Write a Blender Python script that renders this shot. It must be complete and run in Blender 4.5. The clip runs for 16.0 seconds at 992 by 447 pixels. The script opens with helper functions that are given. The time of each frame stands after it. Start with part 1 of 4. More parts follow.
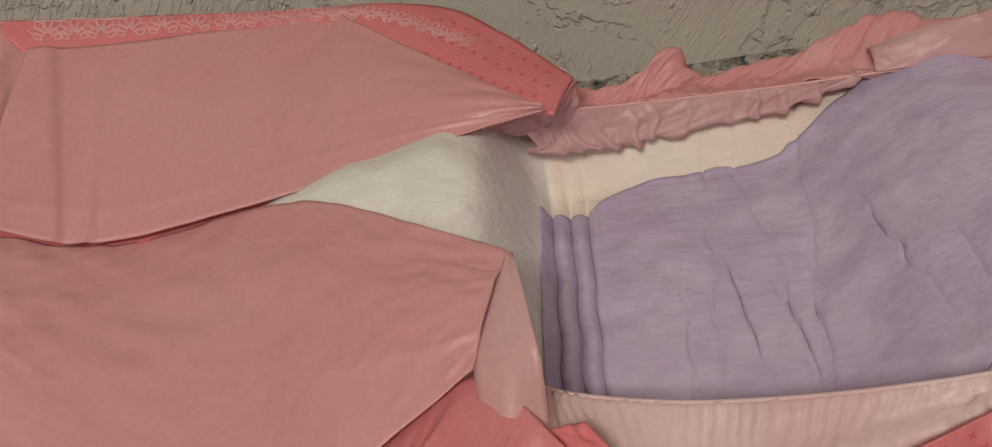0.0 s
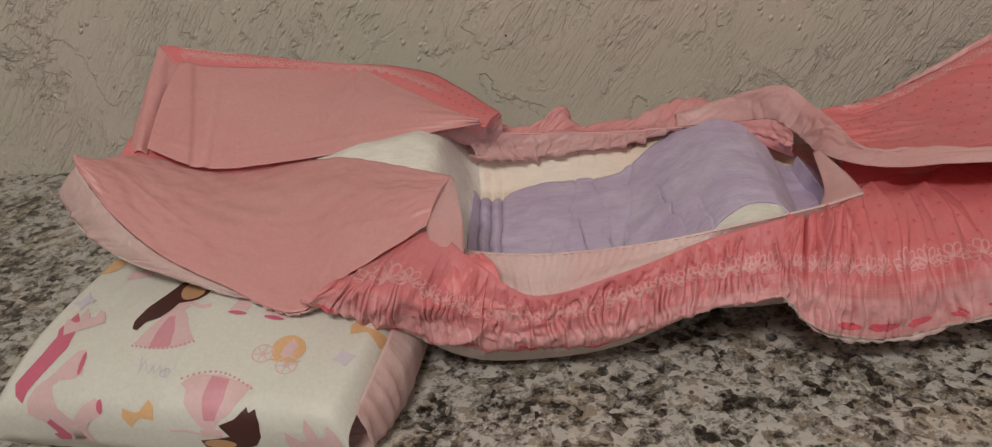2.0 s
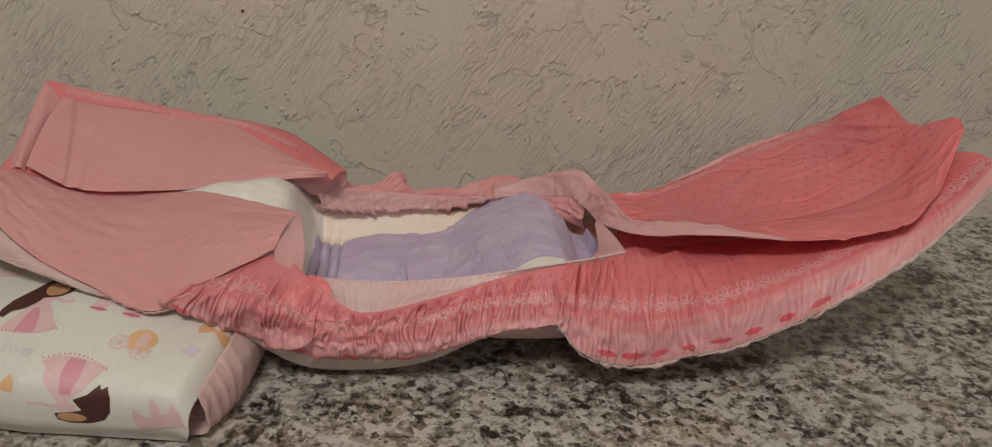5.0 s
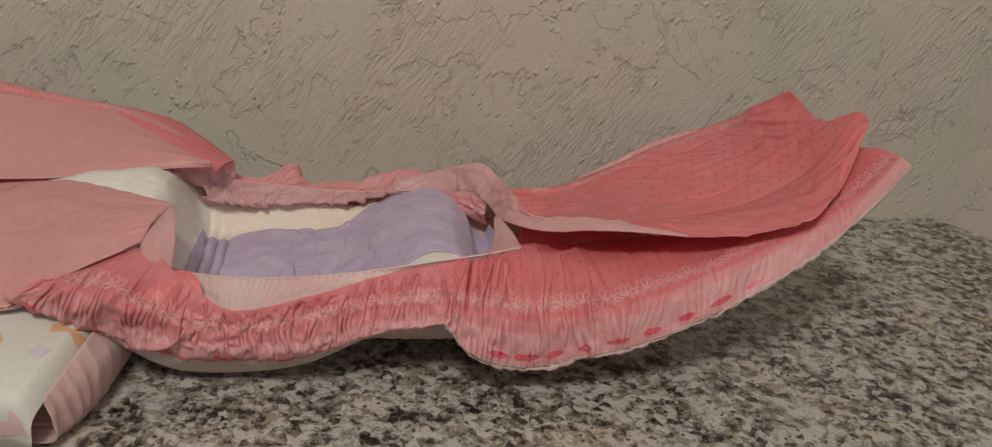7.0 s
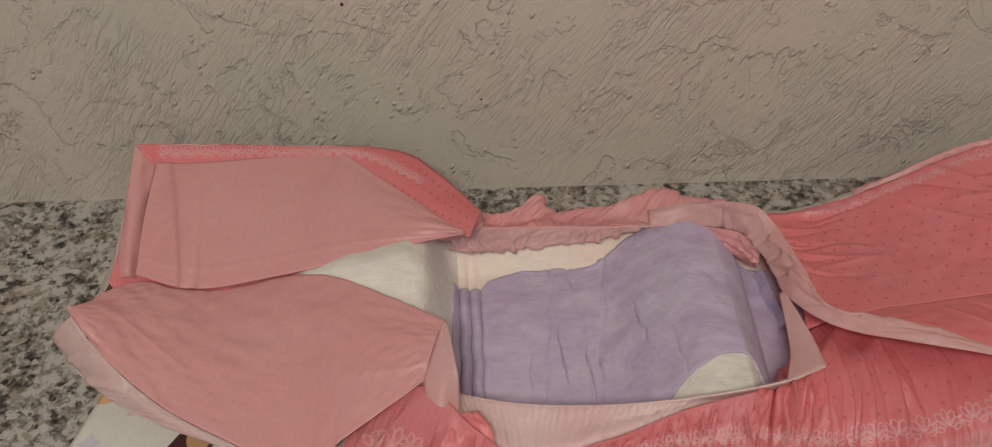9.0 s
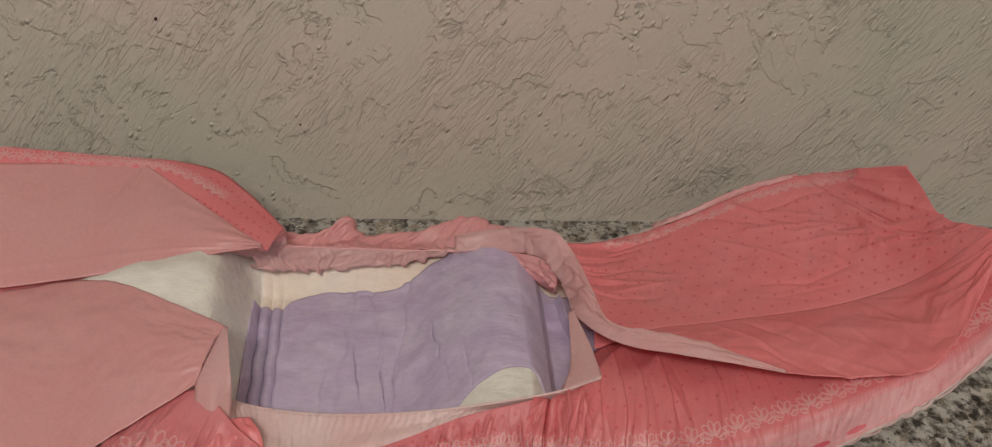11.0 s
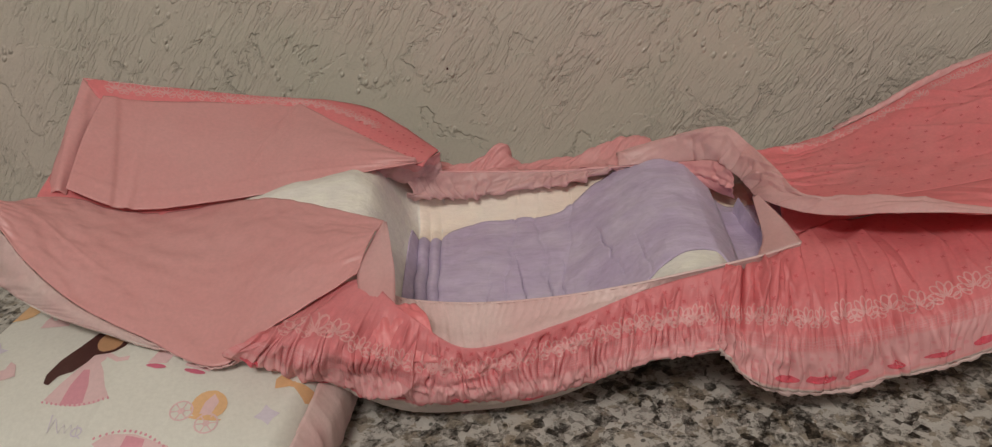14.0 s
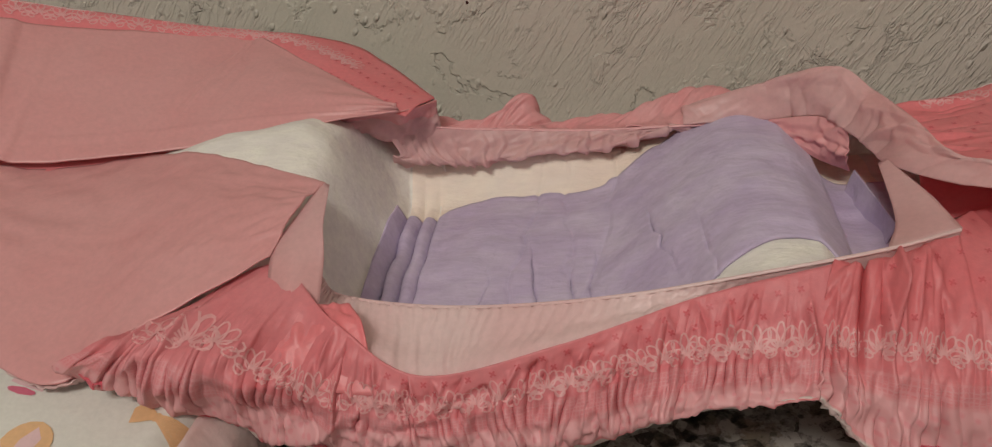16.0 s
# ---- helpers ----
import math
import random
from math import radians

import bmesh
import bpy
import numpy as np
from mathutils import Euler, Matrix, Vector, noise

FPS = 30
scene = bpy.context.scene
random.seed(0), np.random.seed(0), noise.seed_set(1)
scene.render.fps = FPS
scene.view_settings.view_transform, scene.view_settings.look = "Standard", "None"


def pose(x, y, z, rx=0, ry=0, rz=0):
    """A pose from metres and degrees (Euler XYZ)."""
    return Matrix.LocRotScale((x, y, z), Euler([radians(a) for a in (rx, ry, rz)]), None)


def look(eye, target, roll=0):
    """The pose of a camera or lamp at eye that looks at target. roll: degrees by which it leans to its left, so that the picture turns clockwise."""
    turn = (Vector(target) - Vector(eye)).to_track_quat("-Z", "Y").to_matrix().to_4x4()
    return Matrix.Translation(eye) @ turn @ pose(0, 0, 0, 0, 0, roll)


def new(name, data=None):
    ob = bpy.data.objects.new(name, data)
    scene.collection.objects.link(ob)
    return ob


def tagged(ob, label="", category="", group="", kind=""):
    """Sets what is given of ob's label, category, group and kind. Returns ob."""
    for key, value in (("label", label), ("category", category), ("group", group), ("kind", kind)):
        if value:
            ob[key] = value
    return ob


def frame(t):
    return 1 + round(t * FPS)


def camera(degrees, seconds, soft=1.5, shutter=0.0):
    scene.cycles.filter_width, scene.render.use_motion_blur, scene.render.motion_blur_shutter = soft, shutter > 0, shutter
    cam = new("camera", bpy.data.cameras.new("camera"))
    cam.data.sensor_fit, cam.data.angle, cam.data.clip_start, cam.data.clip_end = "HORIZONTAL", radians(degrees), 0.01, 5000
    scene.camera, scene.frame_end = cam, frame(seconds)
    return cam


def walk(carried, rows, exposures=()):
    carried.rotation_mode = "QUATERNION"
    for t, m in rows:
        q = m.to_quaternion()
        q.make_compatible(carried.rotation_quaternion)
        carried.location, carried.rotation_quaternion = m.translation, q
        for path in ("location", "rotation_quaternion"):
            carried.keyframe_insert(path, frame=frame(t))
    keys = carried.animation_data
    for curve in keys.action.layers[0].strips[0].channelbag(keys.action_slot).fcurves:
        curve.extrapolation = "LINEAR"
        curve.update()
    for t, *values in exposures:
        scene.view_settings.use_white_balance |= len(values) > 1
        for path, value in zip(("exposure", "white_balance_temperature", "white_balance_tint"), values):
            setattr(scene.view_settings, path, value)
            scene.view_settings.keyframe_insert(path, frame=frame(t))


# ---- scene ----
cam = camera(57.5, 16.0, 1.2)
PATH = [
    (0, (-0.05159, -0.46548, 0.30688), (-0.34876, 1.01465, -1.00495), -15.06),
    (0.5, (-0.07882, -0.53671, 0.36411), (-0.35763, 1.00754, -0.87588), -11.03),
    (1, (-0.03398, -0.63629, 0.36705), (-0.40583, 0.99901, -0.72269), -10.50),
    (1.5, (-0.01427, -0.68530, 0.38198), (-0.33961, 1.00720, -0.63270), -9.23),
    (2, (-0.02084, -0.74203, 0.36053), (-0.18848, 0.96558, -0.66708), -6.51),
    (2.5, (-0.02529, -0.82846, 0.37888), (-0.08011, 0.92767, -0.57664), -4.53),
    (3, (-0.05221, -0.87054, 0.38701), (-0.08264, 0.91339, -0.51669), -3.44),
    (3.5, (-0.04684, -0.86686, 0.38883), (-0.04488, 0.93456, -0.48002), -2.14),
    (4, (-0.03851, -0.86271, 0.38335), (0.01421, 0.94256, -0.47586), -0.38),
    (4.5, (-0.02419, -0.86754, 0.38251), (0.09516, 0.93854, -0.46828), 1.63),
    (5, (-0.00806, -0.86663, 0.37964), (0.17015, 0.94168, -0.45598), 3.52),
    (5.2, (-0.00254, -0.86317, 0.37810), (0.19796, 0.94567, -0.45129), 4.02),
    (7.3, (0.03601, -0.82924, 0.35956), (0.34535, 0.96974, -0.45775), 5.14),
    (7.5, (0.03383, -0.78678, 0.38276), (0.33208, 0.93866, -0.58362), 2.72),
    (8, (0.00649, -0.68253, 0.44102), (0.14999, 0.82456, -0.86592), -0.43),
    (8.5, (-0.02896, -0.64549, 0.52400), (0.02575, 0.82837, -0.82684), 0.34),
    (9, (-0.06238, -0.63461, 0.54507), (-0.05006, 0.83069, -0.81609), -1.36),
    (9.5, (-0.05248, -0.64670, 0.53608), (-0.03218, 0.82952, -0.81313), -1.16),
    (10, (-0.03001, -0.65072, 0.52361), (0.08667, 0.86785, -0.77266), 1.81),
    (10.2, (-0.01672, -0.65643, 0.52128), (0.14317, 0.88114, -0.74770), 3.26),
    (12.3, (0.01868, -0.69304, 0.48421), (0.27218, 0.91723, -0.67456), 6.20),
    (12.5, (0.00831, -0.69558, 0.47798), (0.16624, 0.93299, -0.67215), 3.01),
    (13, (-0.03243, -0.71291, 0.45668), (-0.06242, 0.97930, -0.60892), -2.80),
    (13.5, (-0.02602, -0.72193, 0.43088), (-0.08716, 0.99097, -0.59976), -4.32),
    (14, (-0.00700, -0.71783, 0.36951), (-0.07903, 1.00476, -0.64413), -4.69),
    (14.5, (0.01651, -0.68865, 0.33087), (-0.09183, 1.03796, -0.67267), -5.50),
    (15, (0.04518, -0.65958, 0.29381), (-0.12732, 1.06850, -0.69815), -5.70),
    (15.5, (0.06792, -0.61790, 0.27129), (-0.16825, 1.10997, -0.70783), -6.09),
    (16, (0.03015, -0.57083, 0.26269), (-0.25477, 1.14571, -0.72336), -6.50),
]
walk(cam, [(t, look(eye, target, roll)) for t, eye, target, roll in PATH])

# ---------------------------------------------------------------- light
world = bpy.data.worlds.new("world")
scene.world = world
world.use_nodes = True
world.node_tree.nodes["Background"].inputs[0].default_value = (1.0, 0.9, 0.78, 1)
world.node_tree.nodes["Background"].inputs[1].default_value = 0.02


def area_lamp(name, eye, target, size, watts, colour):
    data = bpy.data.lights.new(name, "AREA")
    data.shape, data.size, data.energy, data.color = "DISK", size, watts, colour
    ob = new(name, data)
    ob.matrix_world = look(eye, target)
    return ob


area_lamp("ceiling_lamp", (-0.20, -1.30, 1.46), (0.08, -0.40, 0.0), 0.46, 20.8, (1.0, 0.92, 0.83))
# added fill light, no known source: lifts the shadows and balances left and right
area_lamp("fill_lamp", (0.45, -2.2, 1.46), (0.4, -1.5, 0.0), 1.30, 8.0, (1.0, 0.92, 0.83))
scene.view_settings.exposure = 0.0


# ---------------------------------------------------------------- materials
def material(name):
    m = bpy.data.materials.new(name)
    m.use_nodes = True
    nt = m.node_tree
    return m, nt, nt.nodes["Principled BSDF"], nt.nodes["Material Output"]


def node(nt, kind, **values):
    n = nt.nodes.new(kind)
    for key, value in values.items():
        n.inputs[key.replace("_", " ")].default_value = value
    return n


def ramp(nt, source, stops, mode="LINEAR"):
    r = nt.nodes.new("ShaderNodeValToRGB")
    r.color_ramp.interpolation = mode
    while len(r.color_ramp.elements) < len(stops):
        r.color_ramp.elements.new(0.5)
    for e, (p, c) in zip(r.color_ramp.elements, stops):
        e.position = p
        e.color = (*c, 1) if isinstance(c, tuple) else (c, c, c, 1)
    nt.links.new(source, r.inputs[0])
    return r.outputs[0]


def blend(nt, kind, factor, a, b):
    n = nt.nodes.new("ShaderNodeMix")
    n.data_type, n.blend_type = "RGBA", kind
    for socket, value in ((n.inputs[0], factor), (n.inputs[6], a), (n.inputs[7], b)):
        if isinstance(value, (int, float)):
            socket.default_value = value
        elif isinstance(value, tuple):
            socket.default_value = (*value, 1)
        else:
            nt.links.new(value, socket)
    return n.outputs[2]


def maths(nt, kind, a, b):
    n = nt.nodes.new("ShaderNodeMath")
    n.operation = kind
    for socket, value in ((n.inputs[0], a), (n.inputs[1], b)):
        if isinstance(value, (int, float)):
            socket.default_value = value
        else:
            nt.links.new(value, socket)
    return n.outputs[0]


def noise_of(nt, vector, scale, detail=4.0, rough=0.55, distort=0.0):
    n = node(nt, "ShaderNodeTexNoise", Scale=scale, Detail=detail, Roughness=rough, Distortion=distort)
    nt.links.new(vector, n.inputs["Vector"])
    return n.outputs["Fac"]


def coords(nt, stretch=(1, 1, 1), turn=(0, 0, 0), source="Object"):
    """Texture coordinates, turned and then stretched."""
    tc = nt.nodes.new("ShaderNodeTexCoord")
    out = tc.outputs[source]
    for key, value in (("Rotation", turn), ("Scale", stretch)):
        mp = nt.nodes.new("ShaderNodeMapping")
        mp.inputs[key].default_value = value
        nt.links.new(out, mp.inputs[0])
        out = mp.outputs[0]
    return out


def bumped(nt, bsdf, height, distance, strength=1.0):
    b = nt.nodes.new("ShaderNodeBump")
    b.inputs["Distance"].default_value = distance
    b.inputs["Strength"].default_value = strength
    nt.links.new(height, b.inputs["Height"])
    for n in bsdf if isinstance(bsdf, list) else [bsdf]:
        nt.links.new(b.outputs[0], n.inputs["Normal"])


def printed_bands(nt, base, height, mesh, hem, white, mesh_colour, hem_colour, mark_colour, white_colour):
    """Printed border along a film's edge: a net band, a pale hem with small marks, then the white backsheet. UV: metres along, share across."""
    uv = nt.nodes.new("ShaderNodeUVMap")
    sep = nt.nodes.new("ShaderNodeSeparateXYZ")
    nt.links.new(uv.outputs[0], sep.inputs[0])
    x, y = sep.outputs[0], sep.outputs[1]
    drift = maths(nt, "MULTIPLY", maths(nt, "SUBTRACT", noise_of(nt, uv.outputs[0], 34, 3), 0.5), 0.05)
    y = maths(nt, "ADD", y, drift)

    def between(a, b, soft):
        return maths(nt, "MULTIPLY", ramp(nt, y, [(a - soft, 0.0), (a + soft, 1.0)]), ramp(nt, y, [(b - soft, 1.0), (b + soft, 0.0)]))

    def lines(source, scale, low):
        wob = maths(nt, "ADD", maths(nt, "MULTIPLY", source, scale), maths(nt, "MULTIPLY", noise_of(nt, uv.outputs[0], 160, 2), 1.6))
        return ramp(nt, maths(nt, "PINGPONG", wob, 1.0), [(low, 0.0), (low + 0.25, 1.0)])

    net = maths(nt, "MAXIMUM", lines(x, 1 / 0.0011, 0.62), lines(y, height / 0.0009, 0.62))
    c = blend(nt, "MIX", maths(nt, "MULTIPLY", between(*mesh, 0.012), maths(nt, "ADD", 0.25, maths(nt, "MULTIPLY", net, 0.60))), base, mesh_colour)
    c = blend(nt, "MIX", maths(nt, "MULTIPLY", between(*hem, 0.014), 0.9), c, hem_colour)
    cell = node(nt, "ShaderNodeTexVoronoi", Scale=1.0, Randomness=0.45)
    mp = nt.nodes.new("ShaderNodeMapping")
    mp.inputs["Scale"].default_value = (1 / 0.0050, height / 0.0050, 1)
    mp.inputs["Rotation"].default_value = (0, 0, 0.6)
    nt.links.new(uv.outputs[0], mp.inputs[0])
    nt.links.new(mp.outputs[0], cell.inputs["Vector"])
    marks = ramp(nt, cell.outputs["Distance"], [(0.20, 1.0), (0.34, 0.0)])
    c = blend(nt, "MIX", maths(nt, "MULTIPLY", maths(nt, "MULTIPLY", marks, 0.55), between(hem[0] + 0.02, hem[1] - 0.03, 0.01)), c, mark_colour)
    return blend(nt, "MIX", ramp(nt, y, [(white - 0.01, 0.0), (white + 0.01, 1.0)]), c, white_colour)


def film(name, colour, tone, rough=0.42, thin=0.25, crinkle=0.0008, grain=0.0, source="Object", bands=None):
    """Thin plastic or nonwoven film: lets part of the light through, creased at two scales."""
    m, nt, bsdf, out = material(name)
    v = coords(nt, source=source)
    broad = noise_of(nt, v, 22, 3)
    fine = noise_of(nt, v, 420, 3)
    c = blend(nt, "MIX", ramp(nt, broad, [(0.35, 0.0), (0.65, 1.0)]), colour, tone)
    c = blend(nt, "MULTIPLY", 0.22, c, ramp(nt, fine, [(0.3, 0.62), (0.7, 1.0)]))
    if bands:
        c = printed_bands(nt, c, *bands)
    nt.links.new(c, bsdf.inputs["Base Color"])
    bsdf.inputs["Roughness"].default_value = rough
    bsdf.inputs["Specular IOR Level"].default_value = 0.5
    tl = nt.nodes.new("ShaderNodeBsdfTranslucent")
    half = node(nt, "ShaderNodeGamma", Gamma=0.6)
    nt.links.new(c, half.inputs["Color"])
    nt.links.new(half.outputs[0], tl.inputs["Color"])
    mix = nt.nodes.new("ShaderNodeMixShader")
    mix.inputs[0].default_value = thin
    nt.links.new(bsdf.outputs[0], mix.inputs[1])
    nt.links.new(tl.outputs[0], mix.inputs[2])
    nt.links.new(mix.outputs[0], out.inputs["Surface"])
    soft = noise_of(nt, coords(nt, (1, 0.55, 1), (0, 0, 0.6), source), 60, 5, 0.6, 1.0)
    sharp = nt.nodes.new("ShaderNodeTexNoise")
    sharp.noise_type = "RIDGED_MULTIFRACTAL"
    for key, value in (("Scale", 38.0), ("Detail", 3.0), ("Roughness", 0.5), ("Distortion", 0.6)):
        sharp.inputs[key].default_value = value
    nt.links.new(v, sharp.inputs["Vector"])
    h = maths(nt, "ADD", maths(nt, "MULTIPLY", soft, 0.6), maths(nt, "MULTIPLY", fine, 0.05 + grain))
    h = maths(nt, "ADD", h, maths(nt, "MULTIPLY", sharp.outputs["Fac"], 0.35))
    bumped(nt, [bsdf, tl], h, crinkle)
    return m


FLAP = film("pale_pink_film", (0.85, 0.455, 0.46), (0.84, 0.425, 0.43), 0.36, 0.24, 0.0005)
CUFF = film("pale_pink_cuff", (0.93, 0.66, 0.66), (0.92, 0.60, 0.60), 0.36, 0.48, 0.0008)
PINK = film("pink_film", (0.96, 0.29, 0.315), (0.95, 0.335, 0.36), 0.38, 0.30, 0.0012)
BORDER = ((0.90, 0.46, 0.49), (0.90, 0.51, 0.53), (0.86, 0.30, 0.35), (0.84, 0.74, 0.71))
GATHER = film("pink_gathered_film", (0.88, 0.275, 0.305), (0.88, 0.325, 0.355), 0.44, 0.30, 0.0010, bands=(0.085, (0.40, 0.53), (0.53, 0.76), 0.80, *BORDER))
WING = film("pink_wing_film", (0.90, 0.255, 0.28), (0.90, 0.30, 0.325), 0.44, 0.32, 0.0010, bands=(0.125, (0.705, 0.775), (0.775, 0.975), 0.985, *BORDER))
MID = film("mid_pink_film", (0.94, 0.52, 0.53), (0.93, 0.44, 0.455), 0.38, 0.32, 0.0012)
CUFF_PALE = film("pale_shirred_cuff", (0.94, 0.74, 0.73), (0.93, 0.66, 0.66), 0.38, 0.28, 0.0014)
PALE_HEM = film("pale_lace_hem", (0.90, 0.74, 0.72), (0.89, 0.63, 0.63), 0.38, 0.4, 0.0014)
HEM = film("light_pink_hem", (0.94, 0.59, 0.60), (0.93, 0.51, 0.52), 0.30, 0.42, 0.0026)
WHITE_FILM = film("white_film", (0.88, 0.82, 0.78), (0.88, 0.73, 0.70), 0.38, 0.35, 0.0014)
COVER = film("white_printed_cover", (0.82, 0.825, 0.77), (0.80, 0.80, 0.745), 0.48, 0.12, 0.0010)
RED = film("red_ribbon", (0.82, 0.13, 0.19), (0.80, 0.16, 0.21), 0.4, 0.15, 0.0005)
LACE = film("lace_print", (0.93, 0.55, 0.56), (0.92, 0.50, 0.51), 0.45, 0.2, 0.0003)
LACE_PALE = film("pale_lace_print", (0.94, 0.56, 0.57), (0.93, 0.51, 0.52), 0.42, 0.3, 0.0003)
DOT = film("dot_print", (0.76, 0.16, 0.19), (0.75, 0.18, 0.21), 0.45, 0.2, 0.0003)


def fleece(name, colour, tone, streak):
    """Soft nonwoven pad surface with lengthwise fibres."""
    m, nt, bsdf, out = material(name)
    v = coords(nt)
    fibre = noise_of(nt, coords(nt, (0.25, 1.0, 1.0), (0, 0, 0.12)), 330, 5, 0.65)
    broad = noise_of(nt, v, 28, 4)
    c = blend(nt, "MIX", ramp(nt, broad, [(0.36, 0.0), (0.66, 1.0)]), colour, tone)
    c = blend(nt, "MULTIPLY", streak * 1.3, c, ramp(nt, noise_of(nt, coords(nt, (0.5, 1.0, 1.0), (0, 0, -0.2)), 75, 6, 0.65, 0.6), [(0.40, (0.72, 0.66, 0.80)), (0.60, (1, 1, 1))]))
    c = blend(nt, "MULTIPLY", streak, c, ramp(nt, fibre, [(0.36, 0.60), (0.62, 1.0)]))
    nt.links.new(c, bsdf.inputs["Base Color"])
    bsdf.inputs["Roughness"].default_value = 0.85
    bsdf.inputs["Specular IOR Level"].default_value = 0.15
    bsdf.inputs["Sheen Weight"].default_value = 0.15
    bumped(nt, bsdf, maths(nt, "ADD", maths(nt, "MULTIPLY", fibre, 0.35), noise_of(nt, v, 60, 4)), 0.0016)
    return m


PAD = fleece("white_topsheet", (0.85, 0.845, 0.77), (0.84, 0.825, 0.75), 0.2)
CREAM = fleece("cream_topsheet", (0.90, 0.84, 0.73), (0.90, 0.79, 0.68), 0.12)
PURPLE = fleece("lilac_layer", (0.56, 0.47, 0.655), (0.62, 0.545, 0.70), 0.24)


def granite():
    m, nt, bsdf, out = material("speckled_granite")
    v = coords(nt)
    warp = nt.nodes.new("ShaderNodeVectorMath")
    warp.operation = "MULTIPLY_ADD"
    n = node(nt, "ShaderNodeTexNoise", Scale=60.0, Detail=3.0)
    nt.links.new(v, n.inputs["Vector"])
    nt.links.new(n.outputs["Color"], warp.inputs[0])
    warp.inputs[1].default_value = (0.005, 0.005, 0.005)
    nt.links.new(v, warp.inputs[2])
    w = warp.outputs[0]
    patch = noise_of(nt, w, 135, 10, 0.76)
    region = noise_of(nt, v, 22, 4)
    crystal = node(nt, "ShaderNodeTexVoronoi", Scale=165.0)
    nt.links.new(w, crystal.inputs["Vector"])
    grain = nt.nodes.new("ShaderNodeSeparateXYZ")
    nt.links.new(crystal.outputs["Color"], grain.inputs[0])
    level = maths(nt, "ADD", patch, maths(nt, "MULTIPLY", maths(nt, "SUBTRACT", region, 0.5), 0.40))
    level = maths(nt, "ADD", level, maths(nt, "MULTIPLY", maths(nt, "SUBTRACT", grain.outputs[0], 0.5), 0.17))
    c = ramp(nt, level, [(0.32, (0.024, 0.022, 0.020)), (0.39, (0.075, 0.069, 0.062)), (0.42, (0.145, 0.135, 0.123)), (0.437, (0.235, 0.222, 0.202)),
                         (0.50, (0.30, 0.286, 0.264)), (0.515, (0.46, 0.444, 0.414)), (0.72, (0.58, 0.563, 0.53))])
    smoky = ramp(nt, maths(nt, "ADD", noise_of(nt, w, 75, 5, 0.65), maths(nt, "MULTIPLY", grain.outputs[1], 0.12)), [(0.59, (1, 1, 1)), (0.63, (0.62, 0.57, 0.50))])
    c = blend(nt, "MULTIPLY", 0.9, c, smoky)
    fleck = node(nt, "ShaderNodeTexVoronoi", Scale=230.0)
    nt.links.new(w, fleck.inputs["Vector"])
    pick = nt.nodes.new("ShaderNodeSeparateXYZ")
    nt.links.new(fleck.outputs["Color"], pick.inputs[0])
    spots = ramp(nt, fleck.outputs["Distance"], [(0.30, 0.25), (0.42, 1.0)])
    keep = ramp(nt, maths(nt, "ADD", pick.outputs[0], maths(nt, "MULTIPLY", noise_of(nt, v, 40, 4), 0.9)), [(0.55, 0.0), (0.57, 1.0)])
    c = blend(nt, "MULTIPLY", 0.92, c, blend(nt, "LIGHTEN", 1.0, spots, keep))
    warm = ramp(nt, noise_of(nt, v, 17, 3), [(0.55, (1, 1, 1)), (0.78, (1.0, 0.86, 0.70))])
    c = blend(nt, "MULTIPLY", 0.7, c, warm)
    nt.links.new(c, bsdf.inputs["Base Color"])
    nt.links.new(ramp(nt, patch, [(0.3, 0.34), (0.7, 0.22)]), bsdf.inputs["Roughness"])
    bumped(nt, bsdf, noise_of(nt, v, 300, 3), 0.00012)
    return m


